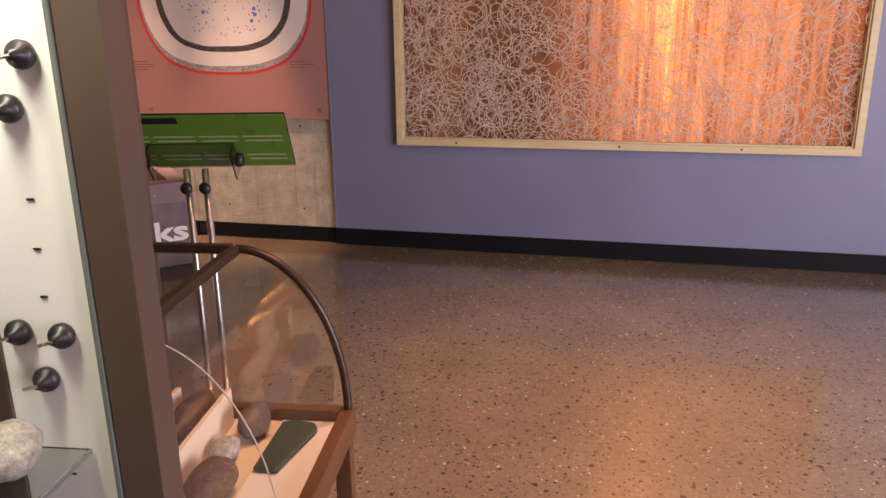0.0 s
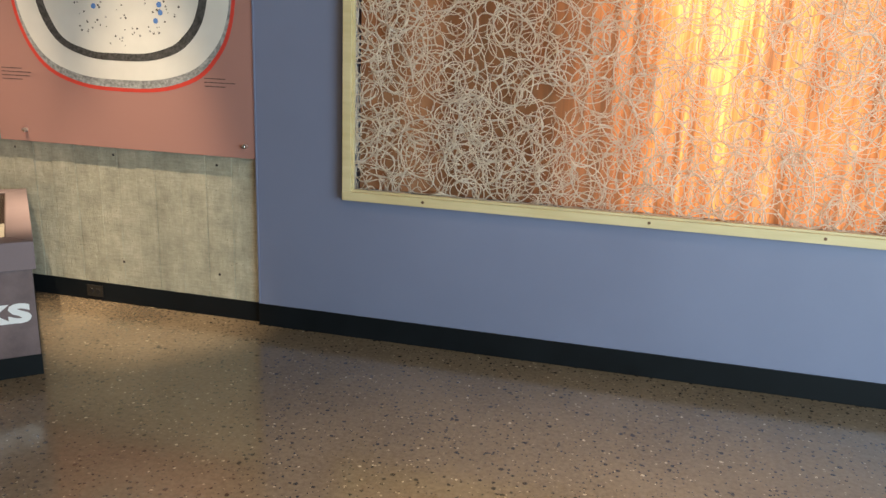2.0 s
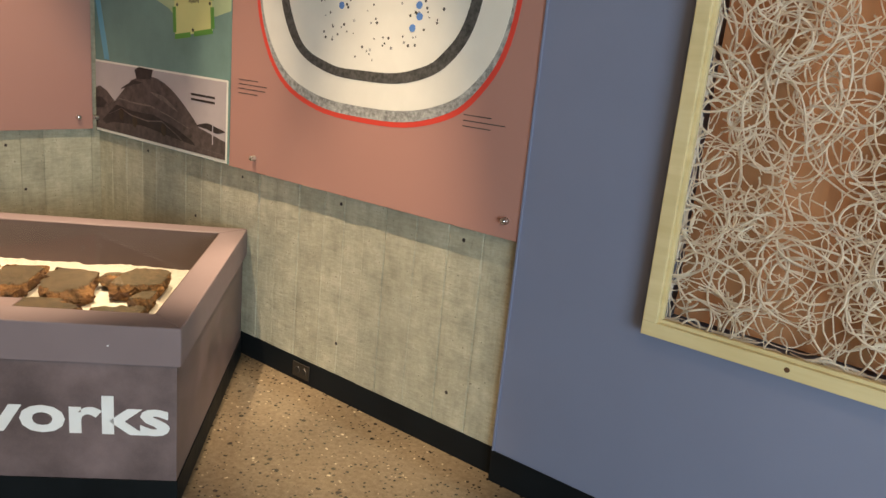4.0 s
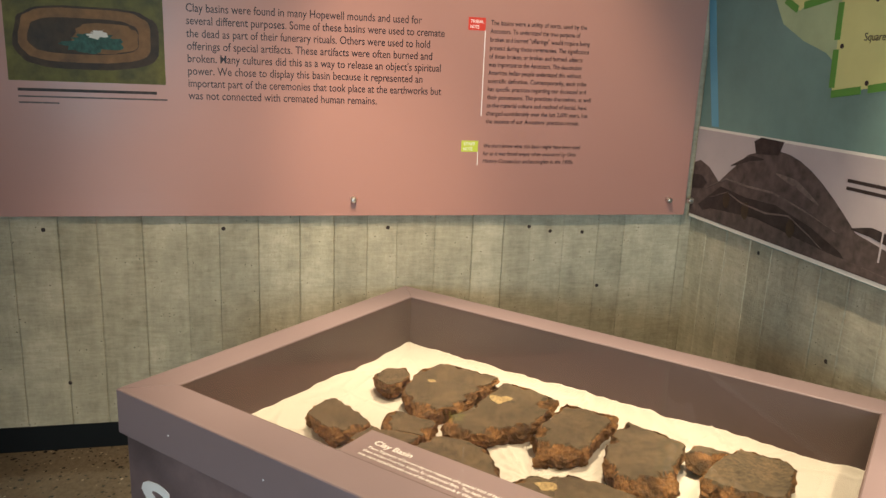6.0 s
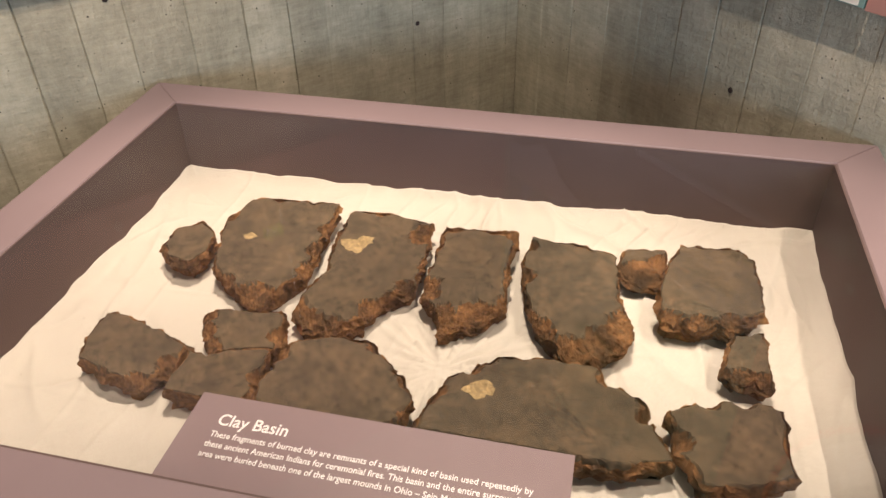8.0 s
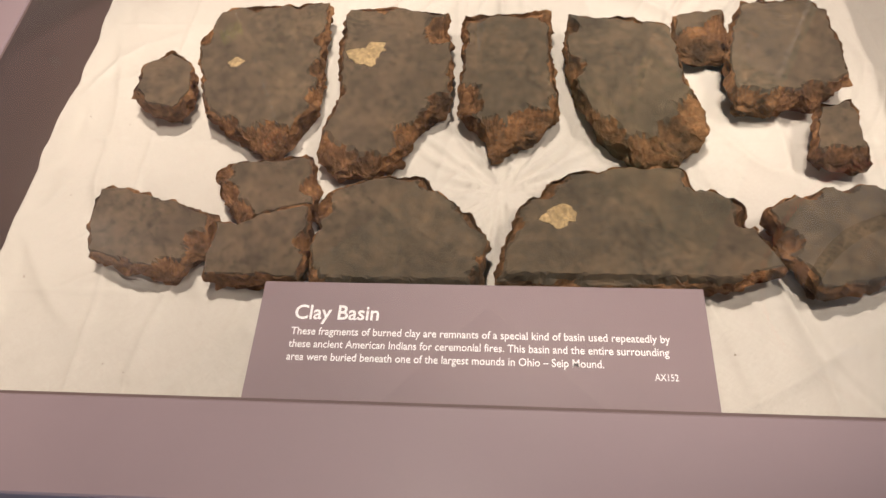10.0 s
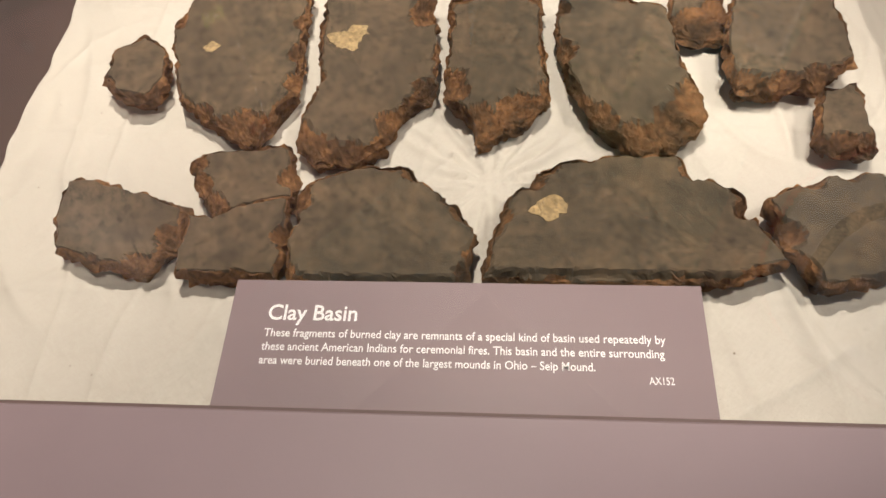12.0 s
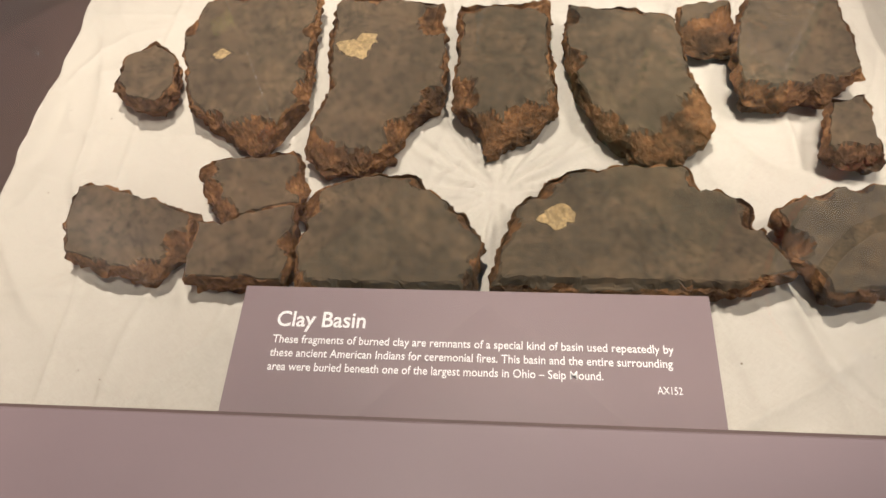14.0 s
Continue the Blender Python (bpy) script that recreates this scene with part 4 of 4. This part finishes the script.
        f.material_index = 1 if crumbled(0, 0) > 0.02 else 0
    bm.faces.new(rings[0][::-1]).material_index = 1
    bmesh.ops.recalc_face_normals(bm, faces=bm.faces[:])
    ob = link_mesh("clay_fragment", bm, [CLAY, BREAK])
    ob.matrix_world = CASE @ pose(cx, cy, LIE - 0.004)
    return tagged(ob, label, "clay fragment", "burnt clay basin fragments on the cloth"), (cx, cy)


def stain(ob, centre, x, y, r, z, seed):
    """A pale ochre patch on a fragment's face."""
    pts = []
    for k in range(52):
        a = k * 0.12083
        d = Vector((math.cos(a), math.sin(a), seed))
        g = r * (0.8 + 0.5 * noise.noise(d * 1.1) + 0.30 * noise.noise(d * 2.1) + 0.12 * noise.noise(d * 5))
        pts.append((x - centre[0] + g * math.cos(a), y - centre[1] + 0.8 * g * math.sin(a)))
    part("ochre_stain", prism(pts, z - 0.012, z - 0.0045), OCHRE, ob, "pale ochre stain")


T = 0.50
fragment([(-0.647, 0.135), (-0.648, 0.203), (-0.599, 0.243), (-0.553, 0.195), (-0.543, 0.126), (-0.567, 0.09), (-0.616, 0.098)], T, "small six-sided burnt clay fragment", 0.012, seed=1)
ob, c = fragment([(-0.497, 0.082), (-0.551, 0.246), (-0.526, 0.355), (-0.486, 0.368), (-0.311, 0.377), (-0.303, 0.19), (-0.295, 0.119), (-0.332, 0.046), (-0.351, -0.01), (-0.397, 0.012)], T, "large grey-brown burnt clay fragment with orange tip", seed=2, worn=((-0.375, 0.003, 0.05), (-0.3, 0.27, 0.024), (-0.296, 0.19, 0.026), (-0.3, 0.12, 0.022), (-0.45, 0.045, 0.02)))
stain(ob, c, -0.465, 0.205, 0.018, T - LIE + 0.0095, 2)
ob, c = fragment([(-0.264, 0.357), (-0.173, 0.359), (-0.069, 0.343), (-0.052, 0.214), (-0.054, 0.118), (-0.111, 0.061), (-0.131, -0.011), (-0.183, -0.042), (-0.244, -0.044), (-0.285, 0.004), (-0.255, 0.098), (-0.265, 0.186), (-0.275, 0.261)], T, "long burnt clay fragment with a pale ochre stain", seed=3, worn=((-0.244, -0.045, 0.048), (-0.287, 0.0, 0.036), (-0.183, -0.045, 0.03), (-0.118, 0.02, 0.03), (-0.068, 0.1, 0.024), (-0.072, 0.295, 0.038), (-0.262, 0.13, 0.018)))
stain(ob, c, -0.215, 0.228, 0.046, T - LIE + 0.0095, 3)
fragment([(-0.03, 0.332), (0.083, 0.343), (0.135, 0.345), (0.13, 0.257), (0.146, 0.089), (0.113, 0.046), (0.025, -0.004), (0.016, 0.047), (-0.029, 0.089), (-0.028, 0.182), (-0.03, 0.255)], T, "cracked burnt clay fragment with an orange end", seed=4, worn=((0.028, 0.0, 0.06), (0.1, 0.04, 0.05), (-0.03, 0.11, 0.04), (0.145, 0.1, 0.02), (0.135, 0.33, 0.022)))
fragment([(0.169, 0.334), (0.217, 0.322), (0.269, 0.332), (0.362, 0.297), (0.37, 0.153), (0.403, 0.095), (0.396, 0.036), (0.343, -0.013), (0.279, -0.023), (0.212, 0.053), (0.179, 0.142), (0.165, 0.261)], T, "burnt clay fragment with a crumbling orange edge", 0.007, seed=5, worn=((0.29, -0.03, 0.055), (0.37, 0.01, 0.065), (0.405, 0.08, 0.05), (0.222, 0.03, 0.034), (0.172, 0.19, 0.024), (0.168, 0.3, 0.02)))
fragment([(0.379, 0.346), (0.465, 0.361), (0.479, 0.286), (0.451, 0.238), (0.391, 0.252), (0.369, 0.279)], T - 0.012, "small crumbly burnt clay lump", 0.012, 0.008, seed=6, worn=((0.42, 0.26, 0.055), (0.47, 0.31, 0.04)))
fragment([(0.495, 0.352), (0.621, 0.363), (0.646, 0.317), (0.651, 0.161), (0.613, 0.133), (0.533, 0.106), (0.457, 0.111), (0.449, 0.196), (0.474, 0.284)], T + 0.012, "thick squarish burnt clay fragment", 0.010, seed=7, worn=((0.47, 0.105, 0.026), (0.53, 0.10, 0.027), (0.59, 0.115, 0.026)))
fragment([(0.595, 0.094), (0.645, 0.105), (0.651, -0.02), (0.615, -0.019), (0.566, -0.007), (0.585, 0.064)], T, "small wedge-shaped burnt clay fragment", 0.010, seed=8, worn=((0.60, -0.02, 0.024), (0.64, -0.02, 0.02)))
fragment([(-0.642, -0.101), (-0.609, -0.098), (-0.567, -0.112), (-0.491, -0.128), (-0.439, -0.16), (-0.438, -0.209), (-0.457, -0.239), (-0.487, -0.26), (-0.552, -0.252), (-0.625, -0.223), (-0.641, -0.158)], T, "dark squarish burnt clay fragment", 0.012, seed=9, worn=((-0.445, -0.205, 0.024), (-0.49, -0.262, 0.024), (-0.56, -0.258, 0.016)))
fragment([(-0.453, -0.052), (-0.399, -0.037), (-0.282, -0.026), (-0.269, -0.128), (-0.347, -0.146), (-0.384, -0.168), (-0.403, -0.143), (-0.428, -0.099)], T, "burnt clay fragment with an orange broken edge", 0.004, seed=10, worn=((-0.452, -0.065, 0.034), (-0.4, -0.16, 0.04), (-0.425, -0.115, 0.03), (-0.272, -0.09, 0.022)))
fragment([(-0.43, -0.166), (-0.384, -0.173), (-0.347, -0.151), (-0.273, -0.133), (-0.265, -0.205), (-0.272, -0.27), (-0.421, -0.266), (-0.428, -0.234)], T, "dark burnt clay fragment with a straight ledge", 0.004, seed=11, ledge=0.0, worn=((-0.268, -0.2, 0.02),))
fragment([(-0.262, -0.113), (-0.211, -0.089), (-0.157, -0.072), (-0.084, -0.067), (-0.054, -0.104), (0.001, -0.152), (0.021, -0.199), (0.017, -0.258), (0.006, -0.284), (-0.245, -0.284), (-0.256, -0.214), (-0.247, -0.184), (-0.265, -0.14)], T, "half-round dark burnt clay fragment", 0.006, seed=12, ledge=0.012, worn=((-0.268, -0.135, 0.036), (-0.07, -0.075, 0.024), (0.015, -0.27, 0.02)))
ob, c = fragment([(0.038, -0.267), (0.05, -0.208), (0.066, -0.167), (0.079, -0.135), (0.127, -0.062), (0.203, -0.056), (0.257, -0.046), (0.335, -0.051), (0.366, -0.082), (0.432, -0.118), (0.434, -0.16), (0.476, -0.237), (0.40, -0.262), (0.2, -0.275)], T, "largest burnt clay fragment with a pale stain", 0.008, seed=13, ledge=0.012, worn=((0.1, -0.085, 0.034), (0.13, -0.06, 0.026), (0.365, -0.072, 0.024), (0.43, -0.15, 0.018)))
stain(ob, c, 0.140, -0.150, 0.030, T - LIE + 0.0095, 13)
fragment([(0.468, -0.133), (0.518, -0.099), (0.591, -0.075), (0.663, -0.09), (0.662, -0.159), (0.663, -0.23), (0.587, -0.267), (0.522, -0.273), (0.485, -0.209)], T, "pentagonal burnt clay fragment with a pale edge", 0.010, seed=14, worn=((0.535, -0.09, 0.022), (0.6, -0.072, 0.022), (0.485, -0.19, 0.024)))

# ---- text label in the case ----
label = empty("text_label", CASE @ pose(0.0185, -0.34, 0.60), "mauve text label with white lettering on a stand", "label")
part("plate", box((-0.299, -0.192, -0.004), (0.299, 0.0, 0.0), 0.0008), MAUVE, label)
part("stand", box((-0.10, -0.185, WELL - 0.60 + 0.004), (0.10, -0.15, -0.0045), 0.001), MAUVE, label)
lettering("heading", "Clay Basin", 0.031, CHALK, pose(-0.2495, -0.058, 0.0004), label, 0.116, 0, 0.0003, 0.0004)
for i, (line, w) in enumerate((("These fragments of burned clay are remnants of a special kind of basin used repeatedly by", 0.497), ("these ancient American Indians for ceremonial fires. This basin and the entire surrounding", 0.494), ("area were buried beneath one of the largest mounds in Ohio \u2013 Seip Mound.", 0.411))):
    lettering("text_line", line, 0.0158, CHALK, pose(-0.2495, -0.0815 - 0.0187 * i, 0.0004), label, w, 0, 0.0003, 0.0001)
lettering("catalogue_number", "AX152", 0.0135, CHALK, pose(0.2235, -0.134, 0.0004), label, 0.029, 0, 0.0003)

# ---- tilted green sign on a stand ----
sign = empty("sign_stand", pose(3.438, -2.781, 0, 0, 0, 13), "tilted green text sign on two aluminium poles", "sign")
SIGN_AT = pose(0, 0, 1.103, 125.5, 0, 0)
part("sign_board", moved(box((-0.345, 0, -0.004), (0.345, 0.242, 0.0), 0.001), SIGN_AT), painted("sign_green", (0.065, 0.20, 0.03), 0.3, 0.06, 4), sign)
part("board_edge", moved(box((-0.348, -0.003, -0.009), (0.348, 0.245, -0.0045)), SIGN_AT), BLACK, sign)
part("heading_bar", moved(box((-0.34, 0.205, 0.0), (-0.02, 0.232, 0.0008)), SIGN_AT), BLACK, sign)
for i, z in enumerate((0.142, 0.122, 0.054, 0.034)):
    for x0, x1 in ((-0.31, -0.14), (-0.12, 0.02), (0.035, 0.17), (0.185, 0.325)):
        part("text_bar", moved(box((x0 + 0.008 * (i % 2), z, 0.0), (x1, z + 0.005, 0.0007)), SIGN_AT), SAGE, sign)
part("holder", moved(box((-0.15, 0.0, 0.002), (0.15, 0.115, 0.006), 0.001), SIGN_AT), ACRYLIC, sign, "clear acrylic holder")
for x in (-0.15, 0.146):
    part("holder_cheek", moved(box((x, 0.0, 0.0065), (x + 0.004, 0.115, 0.07), 0.001), SIGN_AT), ACRYLIC, sign)
for x, way in ((-0.152, -90), (0.152, 90)):
    part("clamp_knob", moved(lathe([(0.010, 0), (0.024, 0.004), (0.026, 0.012), (0.022, 0.026), (0.012, 0.03)], 12), SIGN_AT @ pose(x, 0.065, 0.035, 0, way, 0)), BLACK, sign, "black star knob", True)
for x in (-0.033, 0.033):
    part("pole", tube([(x, -0.045, 0.02), (x, -0.045, 1.10)], 0.0125, 12), ALU, sign, "", True)
    part("pole_knob", moved(lathe([(0.010, 0), (0.021, 0.004), (0.022, 0.012), (0.018, 0.022)], 12), pose(x, -0.057, 1.035, 90)), BLACK, sign, "", True)
part("foot_plate", box((-0.16, -0.16, 0.0), (0.16, 0.10, 0.02), 0.004), ALU, sign)

# ---- curved glass showcase ----
show = empty("glass_showcase", pose(3.955, -3.497, -0.04, 0, 0, 7.2), "old oak showcase with a curved glass front", "showcase")
LEN = 0.85


def curve_at(a, shrink=0.0):
    return ((0.275 - shrink) * math.sin(a), 0.625 + (0.445 - shrink) * math.cos(a))


ARC = [k * math.pi / 2 / 18 for k in range(19)]
for y in (0.0,):
    part("end_arch", tube([(0, y, 1.07)] + [(curve_at(a)[0], y, curve_at(a)[1]) for a in ARC[1:]] + [(0.275, y, 0.6)], 0.0115, 10), WALNUT, show, "", True)
part("glass_joint", tube([(curve_at(a, 0.004)[0], -0.57, curve_at(a, 0.004)[1]) for a in ARC], 0.0018, 6), PLASTER, show, "", True)
for name, lo, hi in (("top_rail", (-0.012, -LEN, 1.058), (0.012, -0.012, 1.082)), ("top_rail", (-0.255, -LEN, 1.058), (-0.231, 0.012, 1.082)), ("end_rail", (-0.231, -0.012, 1.058), (-0.0125, 0.012, 1.082)), ("end_rail", (-0.231, -LEN, 1.058), (-0.0125, -LEN + 0.024, 1.082)), ("back_post", (-0.255, -0.012, 0.62), (-0.231, 0.012, 1.058)), ("back_post", (-0.255, -LEN, 0.62), (-0.231, -LEN + 0.024, 1.058))):
    part(name, box(lo, hi, 0.003), WALNUT, show)
for name, lo, hi in (("front_rail", (0.255, -LEN, 0.545), (0.292, 0.016, 0.62)), ("base_rail", (-0.26, -0.02, 0.545), (0.2545, 0.016, 0.62)), ("base_rail", (-0.26, -LEN, 0.545), (0.2545, -LEN + 0.036, 0.62)), ("base_rail", (-0.26, -LEN + 0.036, 0.545), (-0.224, -0.0205, 0.62))):
    part(name, box(lo, hi, 0.004), REDWOOD, show)
for x in (-0.245, 0.262):
    for y in (-0.018, -LEN + 0.018):
        part("leg", box((x - 0.022, y - 0.022, 0.04), (x + 0.022, y + 0.022, 0.5445), 0.003), REDWOOD, show)
part("tray", box((-0.222, -LEN + 0.04, 0.56), (0.254, -0.022, 0.585)), CREAM, show)
for name, bm in (("glass_top", box((-0.23, -LEN + 0.025, 1.068), (-0.013, -0.013, 1.072))), ("glass_end", prism([(-0.23, 0.63), (0.265, 0.63)] + [curve_at(a, 0.012) for a in ARC[::-1][1:]] + [(-0.23, 1.056)], -0.002, 0.002))):
    if name == "glass_end":
        bm.transform(pose(0, 0, 0, 90))
    g = part(name, bm, THIN, show)
    g.visible_shadow = False
bm = bmesh.new()
rows_ = [[bm.verts.new((curve_at(a, 0.003)[0], y, curve_at(a, 0.003)[1])) for a in ARC] for y in (-LEN, -0.014)]
for i in range(18):
    bm.faces.new((rows_[0][i], rows_[0][i + 1], rows_[1][i + 1], rows_[1][i]))
g = part("curved_glass", bm, THIN, show, "curved glass front", True)
g.visible_shadow = False
SHOW = show.matrix_world.copy()


def pebble(name, at, size, material, label, turn0=(0, 0, 0), seed=0, category="stone tool"):
    bm = bmesh.new()
    bmesh.ops.create_icosphere(bm, subdivisions=4, radius=1)
    for v in bm.verts:
        k = 1 + 0.13 * noise.noise(v.co * 1.6 + Vector((seed, 0, 0))) + 0.035 * noise.noise(v.co * 5 + Vector((seed, 0, 0)))
        v.co = Vector([c * s_ * k for c, s_ in zip(v.co, size)])
    low_ = pose(0, 0, 0, *turn0)
    bm.transform(low_)
    z = min(v.co.z for v in bm.verts)
    bm.transform(pose(0, 0, -z))
    ob = link_mesh(name, bm, material, True)
    ob.matrix_world = SHOW @ pose(*at)
    return tagged(ob, label, category)


def riser(lo, hi):
    ob = link_mesh("riser", box(lo, hi, 0.001), CREAM)
    ob.matrix_world = SHOW
    tagged(ob, "cream foam-board riser in the showcase", "riser", "risers in the showcase")


riser((-0.185, -0.40, 0.5855), (-0.172, -0.05, 0.69))
riser((-0.046, -0.37, 0.5855), (-0.033, -0.045, 0.69))
riser((-0.062, -0.47, 0.5855), (-0.017, -0.425, 0.735))
riser((-0.15, -0.62, 0.5855), (-0.135, -0.42, 0.66))
pebble("stone_tool", (-0.204, -0.13, 0.5855), (0.016, 0.07, 0.062), STONE, "brown stone tool standing behind a riser", seed=6)
pebble("stone_tool", (-0.108, -0.15, 0.5855), (0.044, 0.14, 0.055), STONE, "long dark brown stone tool between risers", seed=2)
pebble("stone_tool", (0.045, -0.10, 0.5855), (0.042, 0.062, 0.042), STONE, "rounded brown stone tool in the showcase", seed=3)
pebble("stone_tool", (0.012, -0.225, 0.5855), (0.036, 0.055, 0.026), GREYSTONE, "smooth grey stone tool in the showcase", seed=8)
pebble("stone_tool", (0.04, -0.375, 0.5855), (0.054, 0.082, 0.038), STONE, "broad grooved stone in the showcase", seed=4)
pebble("stone_tool", (-0.04, -0.447, 0.7355), (0.016, 0.016, 0.014), CELT, "small dark green stone ball on a riser", seed=5)
card = link_mesh("mount_card", box((0.098, -0.43, 0.5855), (0.25, -0.026, 0.591), 0.001), PAPER)
card.matrix_world = SHOW
tagged(card, "white mount card under a green stone celt", "card")
bm = prism([(0.104, -0.285), (0.164, -0.288), (0.212, -0.085), (0.197, -0.06), (0.14, -0.05), (0.108, -0.062)], 0.5912, 0.609, 0.005)
celt = link_mesh("stone_celt", bm, CELT)
celt.matrix_world = SHOW
tagged(celt, "dark green polished stone celt on a white card", "stone tool")

# ---- tall cabinets beside the aisle ----
tall = empty("tall_cabinet", pose(3.655, -3.42, 0, 0, 0, 7.2), "tall taupe painted wooden cabinet with raised panels", "cabinet")
part("body", box((-0.50, -1.9, 0.0), (-0.012, 0.0, 2.5), 0.004), TAUPE, tall)
for y0, y1 in ((-0.075, 0.0), (-0.95, -0.86), (-1.9, -1.82)):
    part("stile", box((-0.0115, y0, 0.0), (0.012, y1, 2.5), 0.003), TAUPE, tall)
for y0, y1 in ((-0.8595, -0.0755), (-1.8195, -0.9505)):
    for z0, z1 in ((0.0, 0.12), (1.06, 1.15), (2.4, 2.5)):
        part("rail", box((-0.0115, y0, z0), (0.0115, y1, z1), 0.003), TAUPE, tall)

cab = empty("wall_cabinet", pose(4.2245, -4.408, 0, 0, 0, 7.2), "tall display cabinet with a white drilled side and glass shelf", "cabinet")
part("stile", box((0.022, 0.0, 0.0), (0.084, 0.06, 2.3), 0.003), TAUPE, cab, "taupe wooden stile")
part("white_side", box((-0.125, 0.004, 0.0), (0.0155, 0.03, 2.3), 0.001), WHITE, cab, "white side with shelf-pin slots")
part("glass_edge", box((0.0158, -0.004, 0.0), (0.0216, 0.03, 2.3)), GREEN_EDGE, cab, "green glass door edge")
part("back_stile", box((-0.42, 0.0, 0.0), (-0.1255, 0.06, 2.3), 0.003), TAUPE, cab)
for x, z in ((-0.046, 1.376), (-0.048, 1.309), (-0.05, 1.242), (-0.052, 0.97)):
    part("slot", box((x - 0.005, 0.002, z - 0.0015), (x + 0.005, 0.0045, z + 0.0015)), BLACK, cab)
for x, z in ((-0.022, 1.558), (-0.05, 1.493), (-0.091, 1.192), (-0.029, 1.189), (-0.062, 1.123)):
    k = part("knob", moved(lathe([(0.008, 0), (0.0175, 0.003), (0.0185, 0.010), (0.016, 0.016), (0.008, 0.02), (0.006, 0.03)], 16), pose(x, 0.004, z, 90)), BLACK, cab, "round black knob", True)
    part("pin", moved(tube([(0, 0, 0.028), (-0.018, -0.004, 0.034)], 0.003, 8), pose(x, 0.004, z, 90)), STEEL, k)
part("glass_shelf", box((-0.30, -0.55, 1.007), (-0.017, 0.0, 1.015), 0.001), GREEN_GLASS, cab, "green-edged glass shelf")
part("shelf_edge", box((-0.0168, -0.55, 1.007), (-0.0145, 0.0, 1.015)), GREEN_EDGE, cab)
SHOW = cab.matrix_world.copy()
pebble("stone_specimen", (-0.085, -0.075, 1.0152), (0.042, 0.05, 0.036), GREYSTONE, "pale grey stone specimen on the glass shelf", seed=7, category="stone")
part("floor_board", box((-0.42, -0.9, 0.0), (0.0, -0.0005, 0.10), 0.003), TAUPE, cab)

# ---- outlet and tie holes, board marks of the concrete ----
outlet = empty("power_outlet", pose(1.77, -0.0065, 0.058), "dark metal power outlet in the black base", "outlet")
part("plate", box((-0.055, -0.005, -0.035), (0.055, 0.0, 0.035), 0.002), painted("dark_bronze", (0.05, 0.045, 0.04), 0.4, 0.1, 8, 400, 0.0002, 0.2, 0.5, 0.6), outlet)
for x in (-0.022, 0.022):
    part("socket", moved(lathe([(0.016, 0), (0.015, 0.002)], 14), pose(x, -0.0052, 0, 90)), BLACK, outlet)
HOLE = lathe([(0.008, 0), (0.0065, 0.0012)], 12)
hole_mesh = bpy.data.meshes.new("tie_hole")
HOLE.to_mesh(hole_mesh)
HOLE.free()
hole_mesh.materials.append(SHADE_P)


def tie_hole(parent, m):
    ob = new("tie_hole", hole_mesh)
    ob.parent = parent
    ob.matrix_world = m


for y, z in ((-2.62, 0.885), (-1.985, 0.885), (-1.348, 0.885), (-0.75, 0.885), (-0.655, 0.865), (-0.51, 0.86), (-2.57, 0.28), (-0.42, 0.62), (-3.2, 0.88)):
    tie_hole(west, pose(0.0035, y, z, 0, 90, 0))
for x, z in ((0.50, 0.885), (1.30, 0.885), (1.96, 0.885), (2.608, 0.876), (2.60, 0.253), (1.98, 0.26), (0.93, 0.62)):
    tie_hole(north, pose(x, -0.0035, z, 90, 0, 0))


def plank_mesh(width):
    bm = box((0, 0, 0), (width, 0.014, 1.0))
    cut = 0.0015 if width in (0.118, 0.145) else 0.003
    bmesh.ops.bevel(bm, geom=[e for e in bm.edges if abs(e.verts[0].co.z - e.verts[1].co.z) > 0.5 and e.verts[0].co.y < 0.001], offset=cut, segments=1, affect="EDGES")
    me_ = bpy.data.meshes.new("board_mark")
    bm.to_mesh(me_)
    bm.free()
    me_.materials.append(CONCRETE)
    return me_


PLANKS = [plank_mesh(w) for w in (0.118, 0.132, 0.145, 0.158)]
rnd = random.Random(21)


def planks(parent, along, place_at, z0):
    at = 0.0
    while at < along:
        me_ = rnd.choice(PLANKS)
        w = me_.vertices[0].co.x
        w = max(v.co.x for v in me_.vertices)
        w = min(w, along - at)
        ob = new("board_mark", me_)
        ob.parent = parent
        ob.matrix_world = place_at(at, rnd.uniform(0.0, 0.004)) @ Matrix.Diagonal((w / max(v.co.x for v in me_.vertices), 1, HIGH - z0, 1))
        at += w + rnd.choice((0.0006, 0.001, 0.0015, 0.002))


planks(north, 2.86, lambda a, d: pose(0.004 + a, -0.0005 - 0.004 + d, 0.116), 0.116)
planks(west, 6.2, lambda a, d: pose(0.0005 + 0.004 - d, -6.2 + a, 0.106, 0, 0, 90), 0.106)
